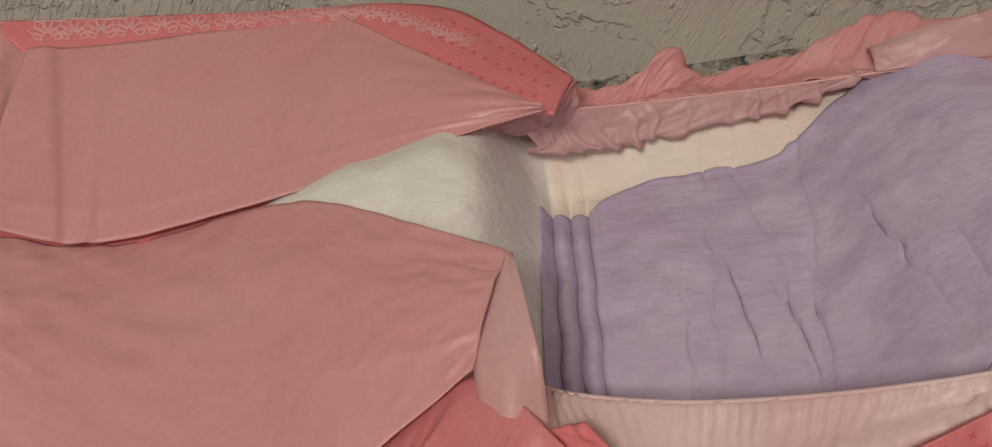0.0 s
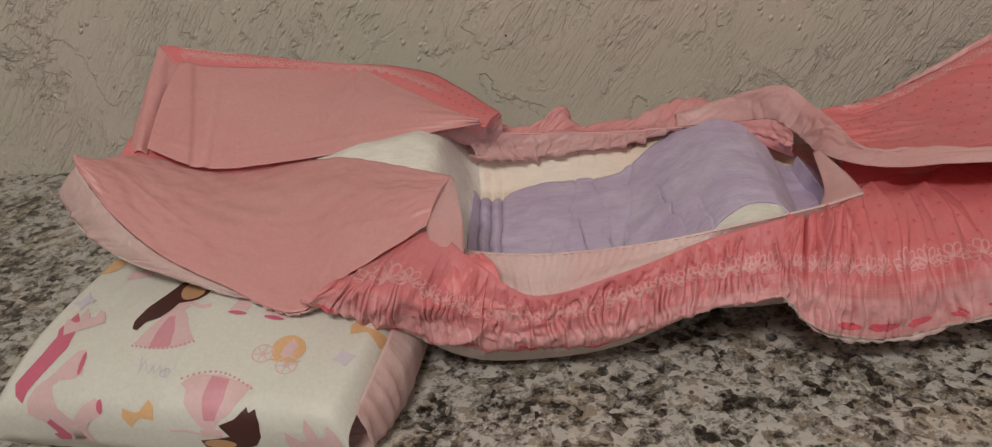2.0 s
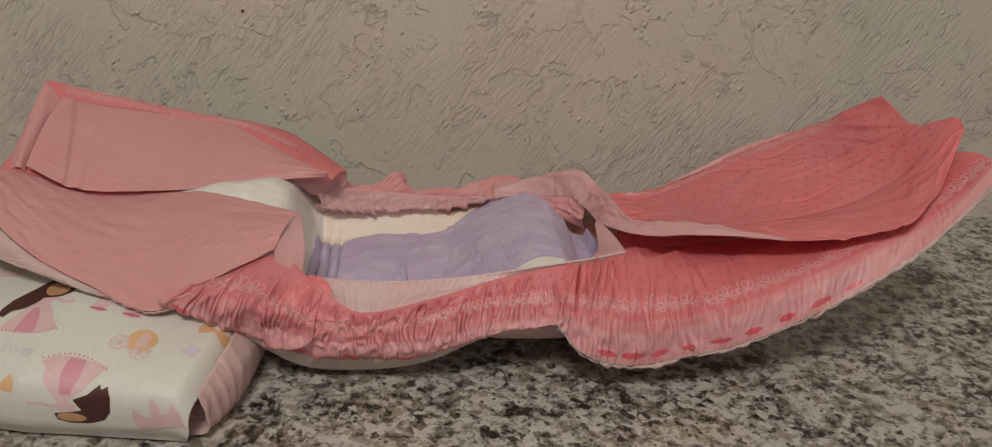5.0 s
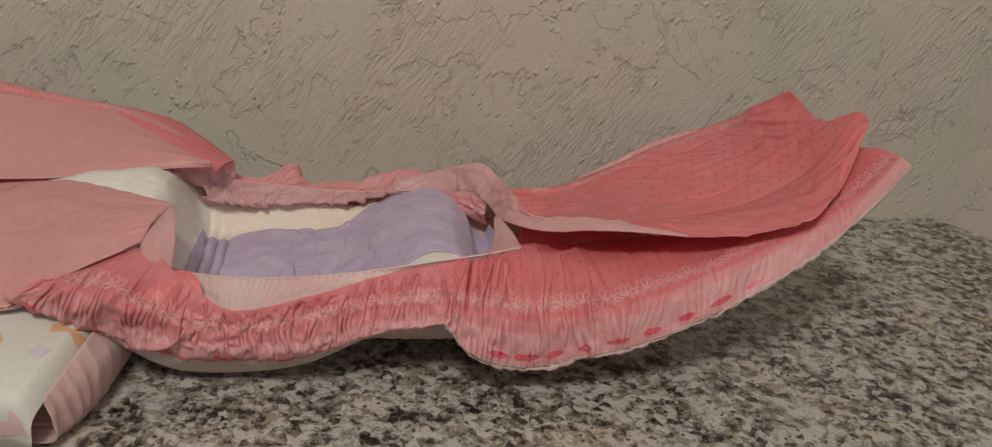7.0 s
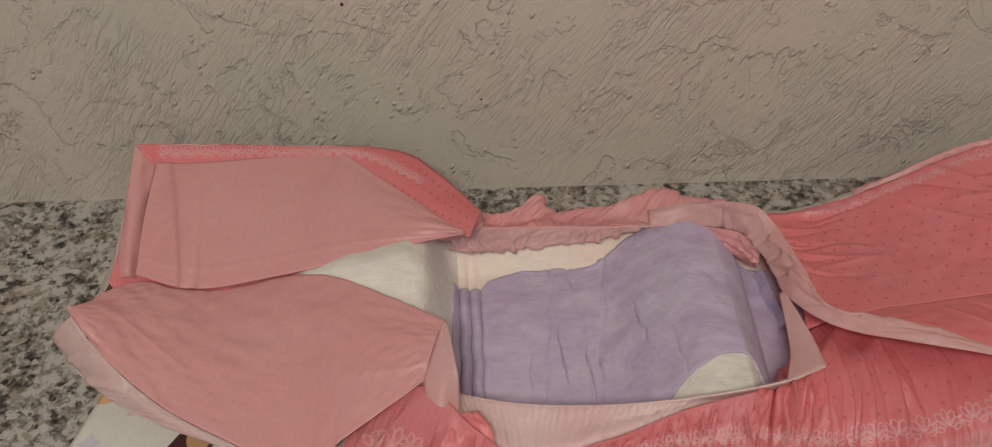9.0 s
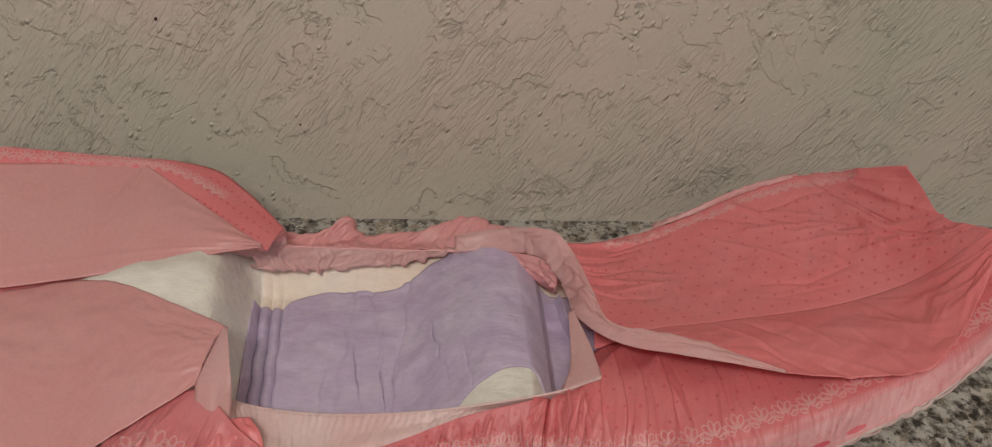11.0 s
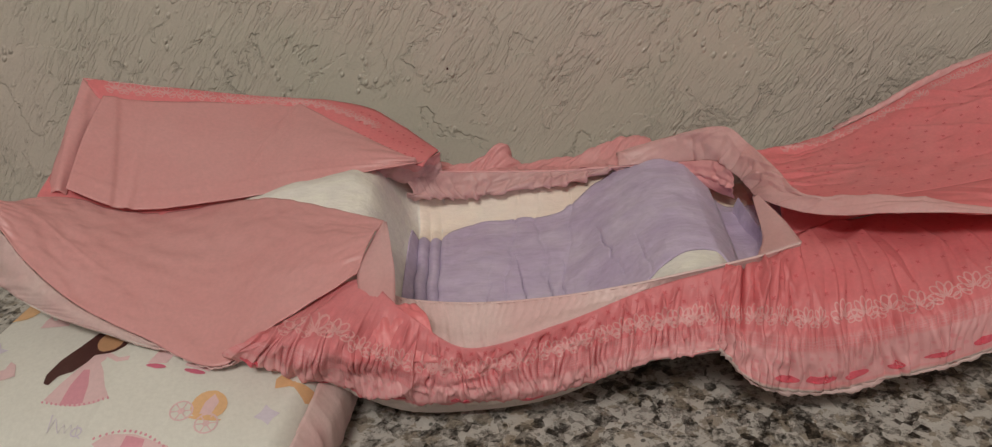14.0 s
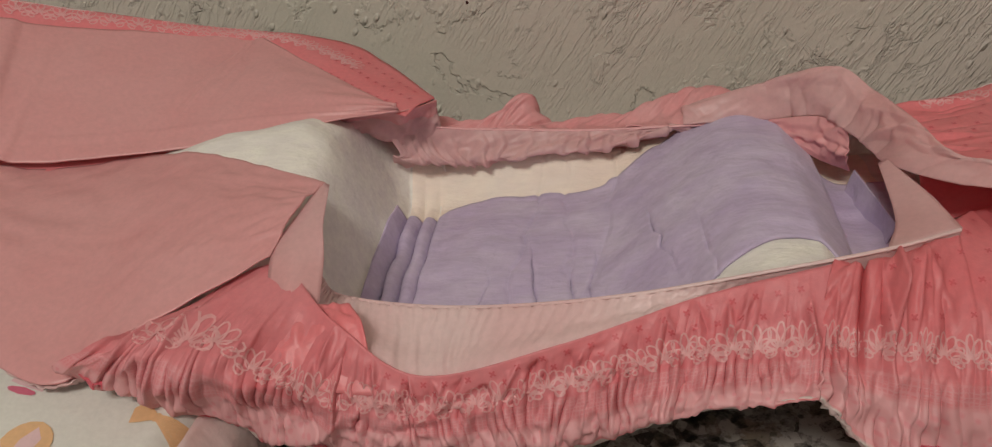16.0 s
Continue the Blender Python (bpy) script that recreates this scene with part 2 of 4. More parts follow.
def plaster(name, colour, tone):
    """Hand-trowelled knock-down plaster: flat plateaus with crisp edges, brushed strokes between them."""
    m, nt, bsdf, out = material(name)
    v = coords(nt)
    flats = noise_of(nt, v, 13, 7, 0.60, 0.4)
    plateau = ramp(nt, flats, [(0.395, 0.0), (0.412, 0.70), (0.55, 0.45), (0.566, 1.0)])
    ridge = maths(nt, "ABSOLUTE", maths(nt, "SUBTRACT", noise_of(nt, coords(nt, (1, 1, 1.5), (0, 0.3, 0)), 19, 6, 0.62, 0.3), 0.5), 0.0)
    cracks = maths(nt, "MULTIPLY", ramp(nt, ridge, [(0.0, 1.0), (0.016, 0.0)]), ramp(nt, noise_of(nt, v, 11, 3), [(0.54, 0.0), (0.60, 1.0)]))
    strokes = noise_of(nt, coords(nt, (1.0, 1.0, 0.20), (0, -0.60, 0)), 130, 4, 0.58, 0.10)
    cut = ramp(nt, maths(nt, "ABSOLUTE", maths(nt, "SUBTRACT", strokes, 0.5), 0.0), [(0.0, 1.0), (0.07, 0.0)], "EASE")
    mask = ramp(nt, noise_of(nt, v, 7.5, 4), [(0.40, 0.12), (0.58, 1.0)])
    cells = node(nt, "ShaderNodeTexVoronoi", Scale=150.0)
    nt.links.new(coords(nt, (1, 1, 0.6), (0, -0.5, 0)), cells.inputs["Vector"])
    crumbs = maths(nt, "MULTIPLY", ramp(nt, cells.outputs["Distance"], [(0.10, 1.0), (0.34, 0.0)], "EASE"), ramp(nt, noise_of(nt, v, 26, 4, 0.6), [(0.50, 0.0), (0.60, 1.0)]))
    fine = noise_of(nt, v, 420, 4)
    grit = noise_of(nt, v, 110, 6, 0.66)
    h = maths(nt, "ADD", maths(nt, "MULTIPLY", plateau, 0.30), maths(nt, "MULTIPLY", maths(nt, "MULTIPLY", cut, mask), 0.15))
    h = maths(nt, "SUBTRACT", h, maths(nt, "MULTIPLY", cracks, 0.22))
    h = maths(nt, "ADD", h, maths(nt, "ADD", maths(nt, "MULTIPLY", fine, 0.05), maths(nt, "MULTIPLY", grit, 0.15)))
    h = maths(nt, "ADD", h, maths(nt, "MULTIPLY", crumbs, 0.30))
    broad = noise_of(nt, v, 6, 3)
    c = blend(nt, "MIX", ramp(nt, broad, [(0.36, 0.0), (0.64, 1.0)]), colour, tone)
    c = blend(nt, "MULTIPLY", 0.25, c, ramp(nt, fine, [(0.35, 0.8), (0.6, 1.0)]))
    nt.links.new(c, bsdf.inputs["Base Color"])
    bsdf.inputs["Roughness"].default_value = 0.32
    bsdf.inputs["Specular IOR Level"].default_value = 0.55
    bumped(nt, bsdf, h, 0.0043)
    return m


GRANITE = granite()
WALL = plaster("painted_plaster", (0.605, 0.59, 0.51), (0.665, 0.60, 0.54))
CEILING = plaster("ceiling_plaster", (0.72, 0.69, 0.64), (0.70, 0.67, 0.62))


# ---------------------------------------------------------------- mesh helpers
def part(name, bm, mat, parent=None, label=""):
    me = bpy.data.meshes.new(name)
    bm.to_mesh(me)
    bm.free()
    return placed(name, me, mat, parent, label)


def placed(name, me, mat, parent=None, label=""):
    me.materials.append(mat)
    ob = new(name, me)
    if parent:
        ob.parent = parent
    return tagged(ob, label=label)


def box(x0, x1, y0, y1, z0, z1, bevel=0.0):
    bm = bmesh.new()
    bmesh.ops.create_cube(bm, size=1.0, matrix=Matrix.LocRotScale(((x0 + x1) / 2, (y0 + y1) / 2, (z0 + z1) / 2), None, (x1 - x0, y1 - y0, z1 - z0)))
    if bevel:
        bmesh.ops.bevel(bm, geom=bm.edges[:], offset=bevel, segments=3, affect="EDGES")
    return bm


def from_grid(name, points, nu, nv, mat, parent=None, label="", thick=0.0, zones=()):
    """A smooth sheet from nu x nv points; thick gives it depth; zones: (share of v, material) beyond which the material changes."""
    me = bpy.data.meshes.new(name)
    faces = [(i * nv + j, i * nv + j + 1, (i + 1) * nv + j + 1, (i + 1) * nv + j) for i in range(nu - 1) for j in range(nv - 1)]
    me.from_pydata(points.reshape(-1, 3).tolist(), [], faces)
    me.polygons.foreach_set("use_smooth", [True] * len(me.polygons))
    run = float(np.linalg.norm(np.diff(points.reshape(nu, nv, 3)[:, nv // 2], axis=0), axis=1).sum())
    uv = np.stack(np.meshgrid(np.linspace(0, run, nu), np.linspace(0, 1, nv), indexing="ij"), -1).reshape(-1, 2)
    corners = np.empty(len(me.loops), dtype=np.int32)
    me.loops.foreach_get("vertex_index", corners)
    me.uv_layers.new(name="along").data.foreach_set("uv", uv[corners].ravel())
    ob = placed(name, me, mat, parent, label)
    for k, (share, other) in enumerate(zones):
        me.materials.append(other)
    if zones:
        bounds, wob = [share for share, _ in zones], wave(np.arange(nu) * 0.17, 3) + 0.7 * wave(np.arange(nu) * 0.6, 5)
        me.polygons.foreach_set("material_index", [sum((j + 0.5) / (nv - 1) > b + 0.014 * wob[i] for b in bounds) for i in range(nu - 1) for j in range(nv - 1)])
    if thick:
        mod = ob.modifiers.new("depth", "SOLIDIFY")
        mod.thickness, mod.offset = thick, 0.0
    return ob


def along(P, t):
    """Points at t (0 to 1) of the smooth curve through P, an array of n places or of n rows of places."""
    P = np.asarray(P, float)
    n = len(P)
    x = np.clip(t, 0, 1) * (n - 1)
    i = np.clip(np.floor(x).astype(int), 0, n - 2)
    f = (x - i)[:, None]
    pick = (lambda k: P[k]) if P.ndim == 2 else (lambda k: P[k, np.arange(len(k))])
    b, c = pick(i), pick(i + 1)
    a = np.where((i > 0)[:, None], pick(np.maximum(i - 1, 0)), 2 * b - c)
    d = np.where((i < n - 2)[:, None], pick(np.minimum(i + 2, n - 1)), 2 * c - b)
    return b + 0.5 * f * (c - a + f * (2 * a - 5 * b + 4 * c - d + f * (3 * (b - c) + d - a)))


RUF = np.random.RandomState(7).rand(4096)


def wave(x, seed=0):
    """Smooth 1-D noise, -1 to 1."""
    x = np.asarray(x, float) + seed * 37.31
    i = np.floor(x).astype(int)
    f = x - i
    f = f * f * (3 - 2 * f)
    return 2 * (RUF[i % 4096] * (1 - f) + RUF[(i + 1) % 4096] * f) - 1


def wave2(x, y, seed=0):
    x, y = np.asarray(x, float) + seed * 17.7, np.asarray(y, float) + seed * 5.3
    i, j = np.floor(x).astype(int), np.floor(y).astype(int)
    f, g = x - i, y - j
    f, g = f * f * (3 - 2 * f), g * g * (3 - 2 * g)
    h = lambda a, b: RUF[(a * 71 + b * 997) % 4096]  # noqa: E731
    return 2 * ((h(i, j) * (1 - f) + h(i + 1, j) * f) * (1 - g) + (h(i, j + 1) * (1 - f) + h(i + 1, j + 1) * f) * g) - 1


def loft(rails, ripple=None):
    """A surface f(u, v) through the rails; ripple(u, v) lifts it along its normal."""
    rails = [np.asarray(r, float) for r in rails]

    def base(u, v):
        return along(np.stack([along(r, u) for r in rails]), v)

    def f(u, v, lift=0.0):
        u, v = np.atleast_1d(np.asarray(u, float)), np.atleast_1d(np.asarray(v, float))
        p = base(u, v)
        e = 1e-3
        du = base(np.minimum(u + e, 1), v) - base(np.maximum(u - e, 0), v)
        dv = base(u, np.minimum(v + e, 1)) - base(u, np.maximum(v - e, 0))
        n = np.cross(dv, du)
        n /= np.linalg.norm(n, axis=1)[:, None] + 1e-12
        if ripple is not None:
            p = p + n * ripple(u, v)[:, None]
        return p + n * lift

    return f


def sheet(name, f, nu, nv, mat, parent, label="", thick=0.0006, zones=()):
    u, v = np.meshgrid(np.linspace(0, 1, nu), np.linspace(0, 1, nv), indexing="ij")
    return from_grid(name, f(u.ravel(), v.ravel()), nu, nv, mat, parent, label, thick, zones)


def filled(q, step=0.0007):
    """The inside of the outline q as narrow strips: places and quads."""
    pts, quads = [], []
    ys = np.arange(q[:, 1].min() + 1e-6, q[:, 1].max(), step)

    def spans(y):
        xs = []
        for (x0, y0), (x1, y1) in zip(q, np.roll(q, -1, 0)):
            if (y0 > y) != (y1 > y):
                xs.append(x0 + (y - y0) * (x1 - x0) / (y1 - y0))
        xs.sort()
        return list(zip(xs[::2], xs[1::2]))

    for y0 in ys:
        y1 = min(y0 + step, q[:, 1].max() - 1e-6)
        a, b = spans(y0), spans(y1)
        if len(a) != len(b):
            a = b = spans((y0 + y1) / 2)
        for (l0, r0), (l1, r1) in zip(a, b):
            n = max(1, int(max(r0 - l0, r1 - l1) / 0.0012))
            k = len(pts)
            for i in range(n + 1):
                pts += [(l0 + (r0 - l0) * i / n, y0), (l1 + (r1 - l1) * i / n, y1)]
            quads += [(k + 2 * i, k + 2 * i + 2, k + 2 * i + 3, k + 2 * i + 1) for i in range(n)]
    return np.array(pts).reshape(-1, 2), quads


def decals(name, f, strokes, mat, parent, label="", lift=0.0008, kind="stuff"):
    """Printed marks on the surface f. Each stroke: u, v of its centre, a list of (right, up) metres, its width (0: filled), closed."""
    e = 2e-3
    c = np.array([(u, v) for u, v, *_ in strokes], float)
    n = len(c)
    p = f(np.r_[c[:, 0] - e, c[:, 0] + e, c[:, 0], c[:, 0]], np.r_[c[:, 1], c[:, 1], c[:, 1] - e, c[:, 1] + e]).reshape(4, n, 3)
    du, dv = (p[1] - p[0]) / (2 * e), (p[3] - p[2]) / (2 * e)
    su = np.linalg.norm(du, axis=1) + 1e-6
    lean = (dv * du).sum(1) / su
    sv = np.sqrt(np.maximum((dv**2).sum(1) - lean**2, 1e-10))
    flat, faces = [], []
    for i, (u0, v0, pts, width, closed) in enumerate(strokes):
        q = np.asarray(pts, float)
        k, m = len(flat), len(q)
        if width:
            nxt, prv = (np.roll(q, -1, 0), np.roll(q, 1, 0)) if closed else (np.vstack([q[1:], q[-1:]]), np.vstack([q[:1], q[:-1]]))
            t = nxt - prv
            t /= np.linalg.norm(t, axis=1)[:, None] + 1e-12
            s = np.stack([-t[:, 1], t[:, 0]], 1) * width / 2
            ring = np.vstack([q + s, q - s])
            faces += [(k + a, k + (a + 1) % m, k + m + (a + 1) % m, k + m + a) for a in range(m if closed else m - 1)]
        else:
            ring, quads = filled(q)
            faces += [tuple(k + a for a in quad) for quad in quads]
        flat += [(u0 + (x + y / sv[i] * lean[i]) / su[i], v0 - y / sv[i]) for x, y in ring]
    flat = np.clip(np.array(flat), 0, 1)
    me = bpy.data.meshes.new(name)
    me.from_pydata(f(flat[:, 0], flat[:, 1], lift).tolist(), [], faces)
    ob = placed(name, me, mat, parent, label)
    return tagged(ob, kind=kind) if kind else ob


def oval(cx, cy, rx, ry, turn=0.0, n=12):
    c, s = math.cos(turn), math.sin(turn)
    return [(cx + c * rx * math.cos(a) - s * ry * math.sin(a), cy + s * rx * math.cos(a) + c * ry * math.sin(a)) for a in (2 * math.pi * i / n for i in range(n))]


def lace_flower(u, v, size, squeeze=1.0):
    """A fan of five petal loops over two curls."""
    out = []
    for a in (-1.25, -0.62, 0.0, 0.62, 1.25):
        r = size * 0.55
        out.append((u, v, [(x * squeeze, y) for x, y in oval(r * math.sin(a), r * math.cos(a), size * 0.20, size * 0.42, -a, 12)], size * 0.075, True))
    for k in (-1, 1):
        out.append((u, v, [(x * squeeze, y) for x, y in oval(k * size * 0.55, -size * 0.08, size * 0.26, size * 0.16, k * 0.5, 10)], size * 0.08, True))
    return out


def empty(name, place, label, category, group=""):
    ob = new(name)
    ob.location = place
    ob.empty_display_size = 0.02
    bpy.context.view_layer.update()
    return tagged(ob, label, category, group)


# ---------------------------------------------------------------- the room
def setting(name, bm, mat, label=""):
    return tagged(part(name, bm, mat, None, label), kind="structure")


CORNER = 0.662
setting("wall_back", box(-2.2, CORNER + 0.2, 0.0, 0.12, -0.91, 1.5), WALL, "warm grey painted wall with hand-trowelled plaster texture")
bm = box(0.0, 3.2, 0.0, 0.12, -0.91, 1.5)
bmesh.ops.transform(bm, matrix=pose(CORNER, 0.0, 0.0, 0, 0, -58), verts=bm.verts)
setting("wall_right", bm, WALL, "warm grey painted wall with hand-trowelled plaster texture")
# out of view: assumed walls, ceiling and floor, added to bounce ambient light back
setting("unseen_wall_left", box(-2.32, -2.2, -3.2, 0.12, -0.91, 1.5), WALL, "unseen wall added to close the room, warm grey plaster")
setting("unseen_wall_front", box(-2.32, 3.0, -3.32, -3.2, -0.91, 1.5), WALL, "unseen wall added to close the room, warm grey plaster")
setting("ceiling", box(-2.32, 3.0, -3.32, 0.12, 1.5, 1.6), CEILING, "unseen off-white ceiling added to bounce light")
setting("floor", box(-2.32, 3.0, -3.32, 0.12, -1.0, -0.91), CEILING, "unseen light floor added to bounce light")

bm = bmesh.new()
bm.faces.new([bm.verts.new(p) for p in ((-2.0, -0.64, 0), (1.05, -0.64, 0), (CORNER, -0.0, 0), (-2.0, 0.0, 0))])
g = bmesh.ops.extrude_face_region(bm, geom=bm.faces[:])
bmesh.ops.translate(bm, vec=(0, 0, -0.03), verts=[x for x in g["geom"] if isinstance(x, bmesh.types.BMVert)])
bmesh.ops.recalc_face_normals(bm, faces=bm.faces)
counter = part("countertop", bm, GRANITE)
tagged(counter, "grey, white and black speckled granite countertop along the wall", "countertop", kind="structure")

# ---------------------------------------------------------------- the open diaper
diaper = empty("open_diaper", (0.0, -0.22, 0.0), "pink lace-printed diaper spread open with lilac core on granite", "diaper")


def dpart(maker, *args, **kw):
    ob = maker(*args, **kw)
    ob.matrix_parent_inverse = diaper.matrix_world.inverted()
    return ob


def gathers(length, pitch, amp, seed, fade=lambda v: 1.0):
    """Irregular elastic gathers across u: rounded pleats with sharp valleys that wander and die out."""
    def ripple(u, v):
        s = u * length / pitch
        s = s + 0.9 * wave(s * 0.31, seed) + 0.35 * wave2(s * 0.55, v * 2.5, seed)
        deep = np.clip(0.55 + 0.6 * wave2(s * 0.45, v * 1.7, seed + 3), 0.08, 1.2)
        pleat = np.abs(np.sin(np.pi * s)) ** 0.7 - 0.6
        small = np.abs(np.sin(np.pi * (2.7 * s + 0.8 * wave2(s, v * 4, seed + 9)))) - 0.5
        return amp * fade(v) * (1.7 * deep * pleat + 0.45 * small + 0.6 * wave2(s * 1.3, v * 7, seed + 5))
    return ripple


def pleats(length, pitch, amp, seed, fade=lambda v: 1.0):
    """Overlapping folds: a slow rise, a sharp drop, nearly flat between them."""
    def ripple(u, v):
        s = u * length / pitch + 0.30 * wave2(u * length / pitch * 0.4, v * 2.2, seed) + 0.12 * wave(v * 5, seed)
        k = np.floor(s)
        x = (s - k - 0.5 - 0.28 * wave(k * 7.3, seed + 1)) * pitch
        tall = np.clip(0.6 + 0.7 * wave(k * 3.7, seed + 2), 0.1, 1.3) * np.clip(1.1 - 0.9 * np.abs(v - 0.5 - 0.5 * wave(k * 5.1, seed + 4)), 0.1, 1)
        return amp * fade(v) * tall * np.where(x < 0, np.exp(-((x / 0.0034) ** 2)), np.exp(-((x / 0.0007) ** 2)))
    return ripple


def shirring(length, pitch, amp, seed):
    """Fine, close elastic ruching."""
    def ripple(u, v):
        s = u * length / pitch
        return amp * (1.6 * np.abs(np.sin(np.pi * (s + 0.5 * wave(s * 0.3, seed) + 0.3 * wave2(s * 0.4, v * 9, seed)))) - 1.0 + 0.8 * wave2(s * 0.8, v * 14, seed + 2))
    return ripple


def creases(length, height, n, amp, width, seed, turn=(0.0, 3.14), span=(0.02, 0.06), where=(0.0, 1.0, 0.0, 1.0)):
    """Straight sharp fold lines of crumpled film, some standing, some sunk, at random places and turns."""
    rng = random.Random(seed)
    lines = [(rng.uniform(where[0], where[1]) * length, rng.uniform(where[2], where[3]) * height, rng.uniform(*turn), rng.uniform(*span), rng.uniform(0.4, 1.0) * rng.choice((1, 1, -1))) for _ in range(n)]

    def ripple(u, v):
        x, y, total = u * length, v * height, 0.0 * u
        for cx, cy, a, long, tall in lines:
            along_it = ((x - cx) * math.cos(a) + (y - cy) * math.sin(a)) / (long / 2)
            off = np.abs((y - cy) * math.cos(a) - (x - cx) * math.sin(a))
            total = total + tall * np.exp(-off / width) * np.clip(1 - along_it**2, 0, 1)
        return amp * total
    return ripple


def ruche(length, pitch, amp, seed):
    """Irregular crimps along an elastic: sharp little pleats that begin and end at different heights."""
    def ripple(u, v):
        s = u * length / pitch
        w = s + 0.9 * wave2(s * 0.23, v * 3.5, seed) + 0.4 * wave2(s * 0.7, v * 8, seed + 1)
        k = np.floor(w)
        crimp = np.sin(np.pi * (w - k)) ** 0.55
        return amp * ((0.3 + 0.9 * RUF[(k.astype(int) * 7 + seed) % 4096]) * np.clip(0.6 + 0.9 * wave2(s * 0.6, v * 6, seed + 2), 0.05, 1.3) * (crimp - 0.6) + 0.22 * wave2(s * 0.9, v * 16, seed + 4))
    return ripple


# core pad: raised on the folded pack, dropped into the crotch, a hump, then on under the far panel
def pad_height(x, y):
    x = x + np.clip((x - 0.05) / 0.05, 0, 1) * 0.003 * np.clip((-0.15 - y) / 0.12, 0, 1)
    mid = along([(0, 0, 0.066), (0, 0, 0.072), (0, 0, 0.088), (0, 0, 0.097), (0, 0, 0.090), (0, 0, 0.026), (0, 0, 0.024), (0, 0, 0.028), (0, 0, 0.050), (0, 0, 0.063), (0, 0, 0.0605), (0, 0, 0.048), (0, 0, 0.034), (0, 0, 0.033), (0, 0, 0.034), (0, 0, 0.05)],
                np.interp(x, [-0.33, -0.25, -0.19, -0.14, -0.110, -0.089, -0.04, 0.02, 0.056, 0.083, 0.107, 0.122, 0.129, 0.15, 0.22, 0.33], np.linspace(0, 1, 16)))[:, 2]
    across = (y + 0.20) / 0.09
    front = np.clip((x - 0.02) / 0.08, 0, 1) * np.clip(1 - (x - 0.108) / 0.03, 0, 1)
    bulge = 0.006 * (1 - across**2) * np.clip((x + 0.11) / 0.04, 0, 1)
    left = np.clip((-0.088 - x) / 0.03, 0, 1)
    rim = np.clip((y + 0.140) / 0.028, 0, 1)
    rim = 0.024 * rim * rim * (3 - 2 * rim) * np.clip((0.050 - x) / 0.05, 0, 1) * np.clip((x + 0.12) / 0.03, 0, 1)
    return mid + bulge + rim + left * (-0.040 * np.clip((-0.190 - y) / 0.09, 0, 2) ** 0.8 - 0.03 * np.clip(across - 0.2, 0, 2)) + front * 0.010 * np.clip(-across, 0, 1)


def pad_place(x, y, lift=0.0):
    x, y = np.atleast_1d(x).astype(float), np.atleast_1d(y).astype(float)
    flute = np.exp(-((x + 0.081) / 0.013) ** 6) * 0.0074 * (np.abs(np.sin(np.pi * (x + 0.0955 + 0.0025 * (y + 0.2) / 0.1 + 0.0008 * wave(y * 60, 5)) / 0.0082)) ** 0.6 - 0.75) * np.clip((-y - 0.12) / 0.04, 0, 1)
    crease = -0.0010 * np.exp(-((x - 0.018 - 0.12 * (y + 0.2) - 0.002 * wave(y * 80, 2)) / 0.0016) ** 2)
    crease -= 0.0012 * np.exp(-((x + 0.022 - 0.10 * (y + 0.2) - 0.002 * wave(y * 90, 4)) / 0.0014) ** 2)
    crease -= 0.0010 * np.exp(-((x - 0.002 + 0.05 * (y + 0.2) - 0.003 * wave(y * 70, 6)) / 0.0016) ** 2)
    for at, lean, low, deep in ((-0.036, 0.05, -0.235, 1.3), (-0.012, -0.12, -0.225, 2.0), (0.006, -0.06, -0.240, 1.8), (0.014, 0.08, -0.230, 1.4), (0.047, -0.16, -0.215, 2.2), (0.062, -0.10, -0.250, 1.0)):
        crease -= deep * 0.0011 * np.exp(-((x - at - lean * (y + 0.23) - 0.0015 * wave(y * 110 + at * 900, 2)) / 0.0008) ** 2) * np.exp(-((y - low) / 0.026) ** 2)
    z = pad_height(x, y) + flute + crease + 0.0012 * wave2(x * 45, y * 60, 1) + 0.0006 * wave2(x * 130, y * 110, 3)
    return np.stack([x, y, z + lift], 1)


def pad_sheet(name, outline, nu, nv, mat, lift, label, thick=0.0):
    """Part of the pad between outline(u) = x, front y, back y."""
    u, v = np.meshgrid(np.linspace(0, 1, nu), np.linspace(0, 1, nv), indexing="ij")
    x, y0, y1 = outline(u.ravel())
    return from_grid(name, pad_place(x, y0 + (y1 - y0) * v.ravel(), lift), nu, nv, mat, diaper, label, thick)


def pad_outline(u):
    x = -0.325 + 0.50 * u
    return x, np.full_like(u, -0.305), np.interp(x, [-0.33, -0.12, -0.08, 0.33], [-0.10, -0.10, -0.105, -0.105])


dpart(pad_sheet, "core_pad", pad_outline, 520, 90, PAD, 0.0, "thick white padded core")


def lilac_outline(u):
    x = -0.0925 + 0.265 * u
    soft = lambda xs, ys: along(np.stack([0 * np.array(ys), 0 * np.array(ys), ys], 1), np.interp(x, xs, np.linspace(0, 1, len(xs))))[:, 2]  # noqa: E731
    back = soft([-0.093, -0.071, -0.066, -0.052, -0.02, 0.015, 0.022, 0.05, 0.075, 0.10, 0.125, 0.135, 0.17, 0.33],
                     [-0.151, -0.150, -0.143, -0.138, -0.135, -0.136, -0.132, -0.119, -0.111, -0.110, -0.130, -0.150, -0.152, -0.15])
    front = soft([-0.093, 0.032, 0.048, 0.068, 0.092, 0.110, 0.120, 0.33], [-0.300, -0.300, -0.285, -0.268, -0.259, -0.262, -0.300, -0.30])
    return x, front - 0.0006 * wave(x * 60, 8), back + 0.0008 * wave(x * 70, 9)


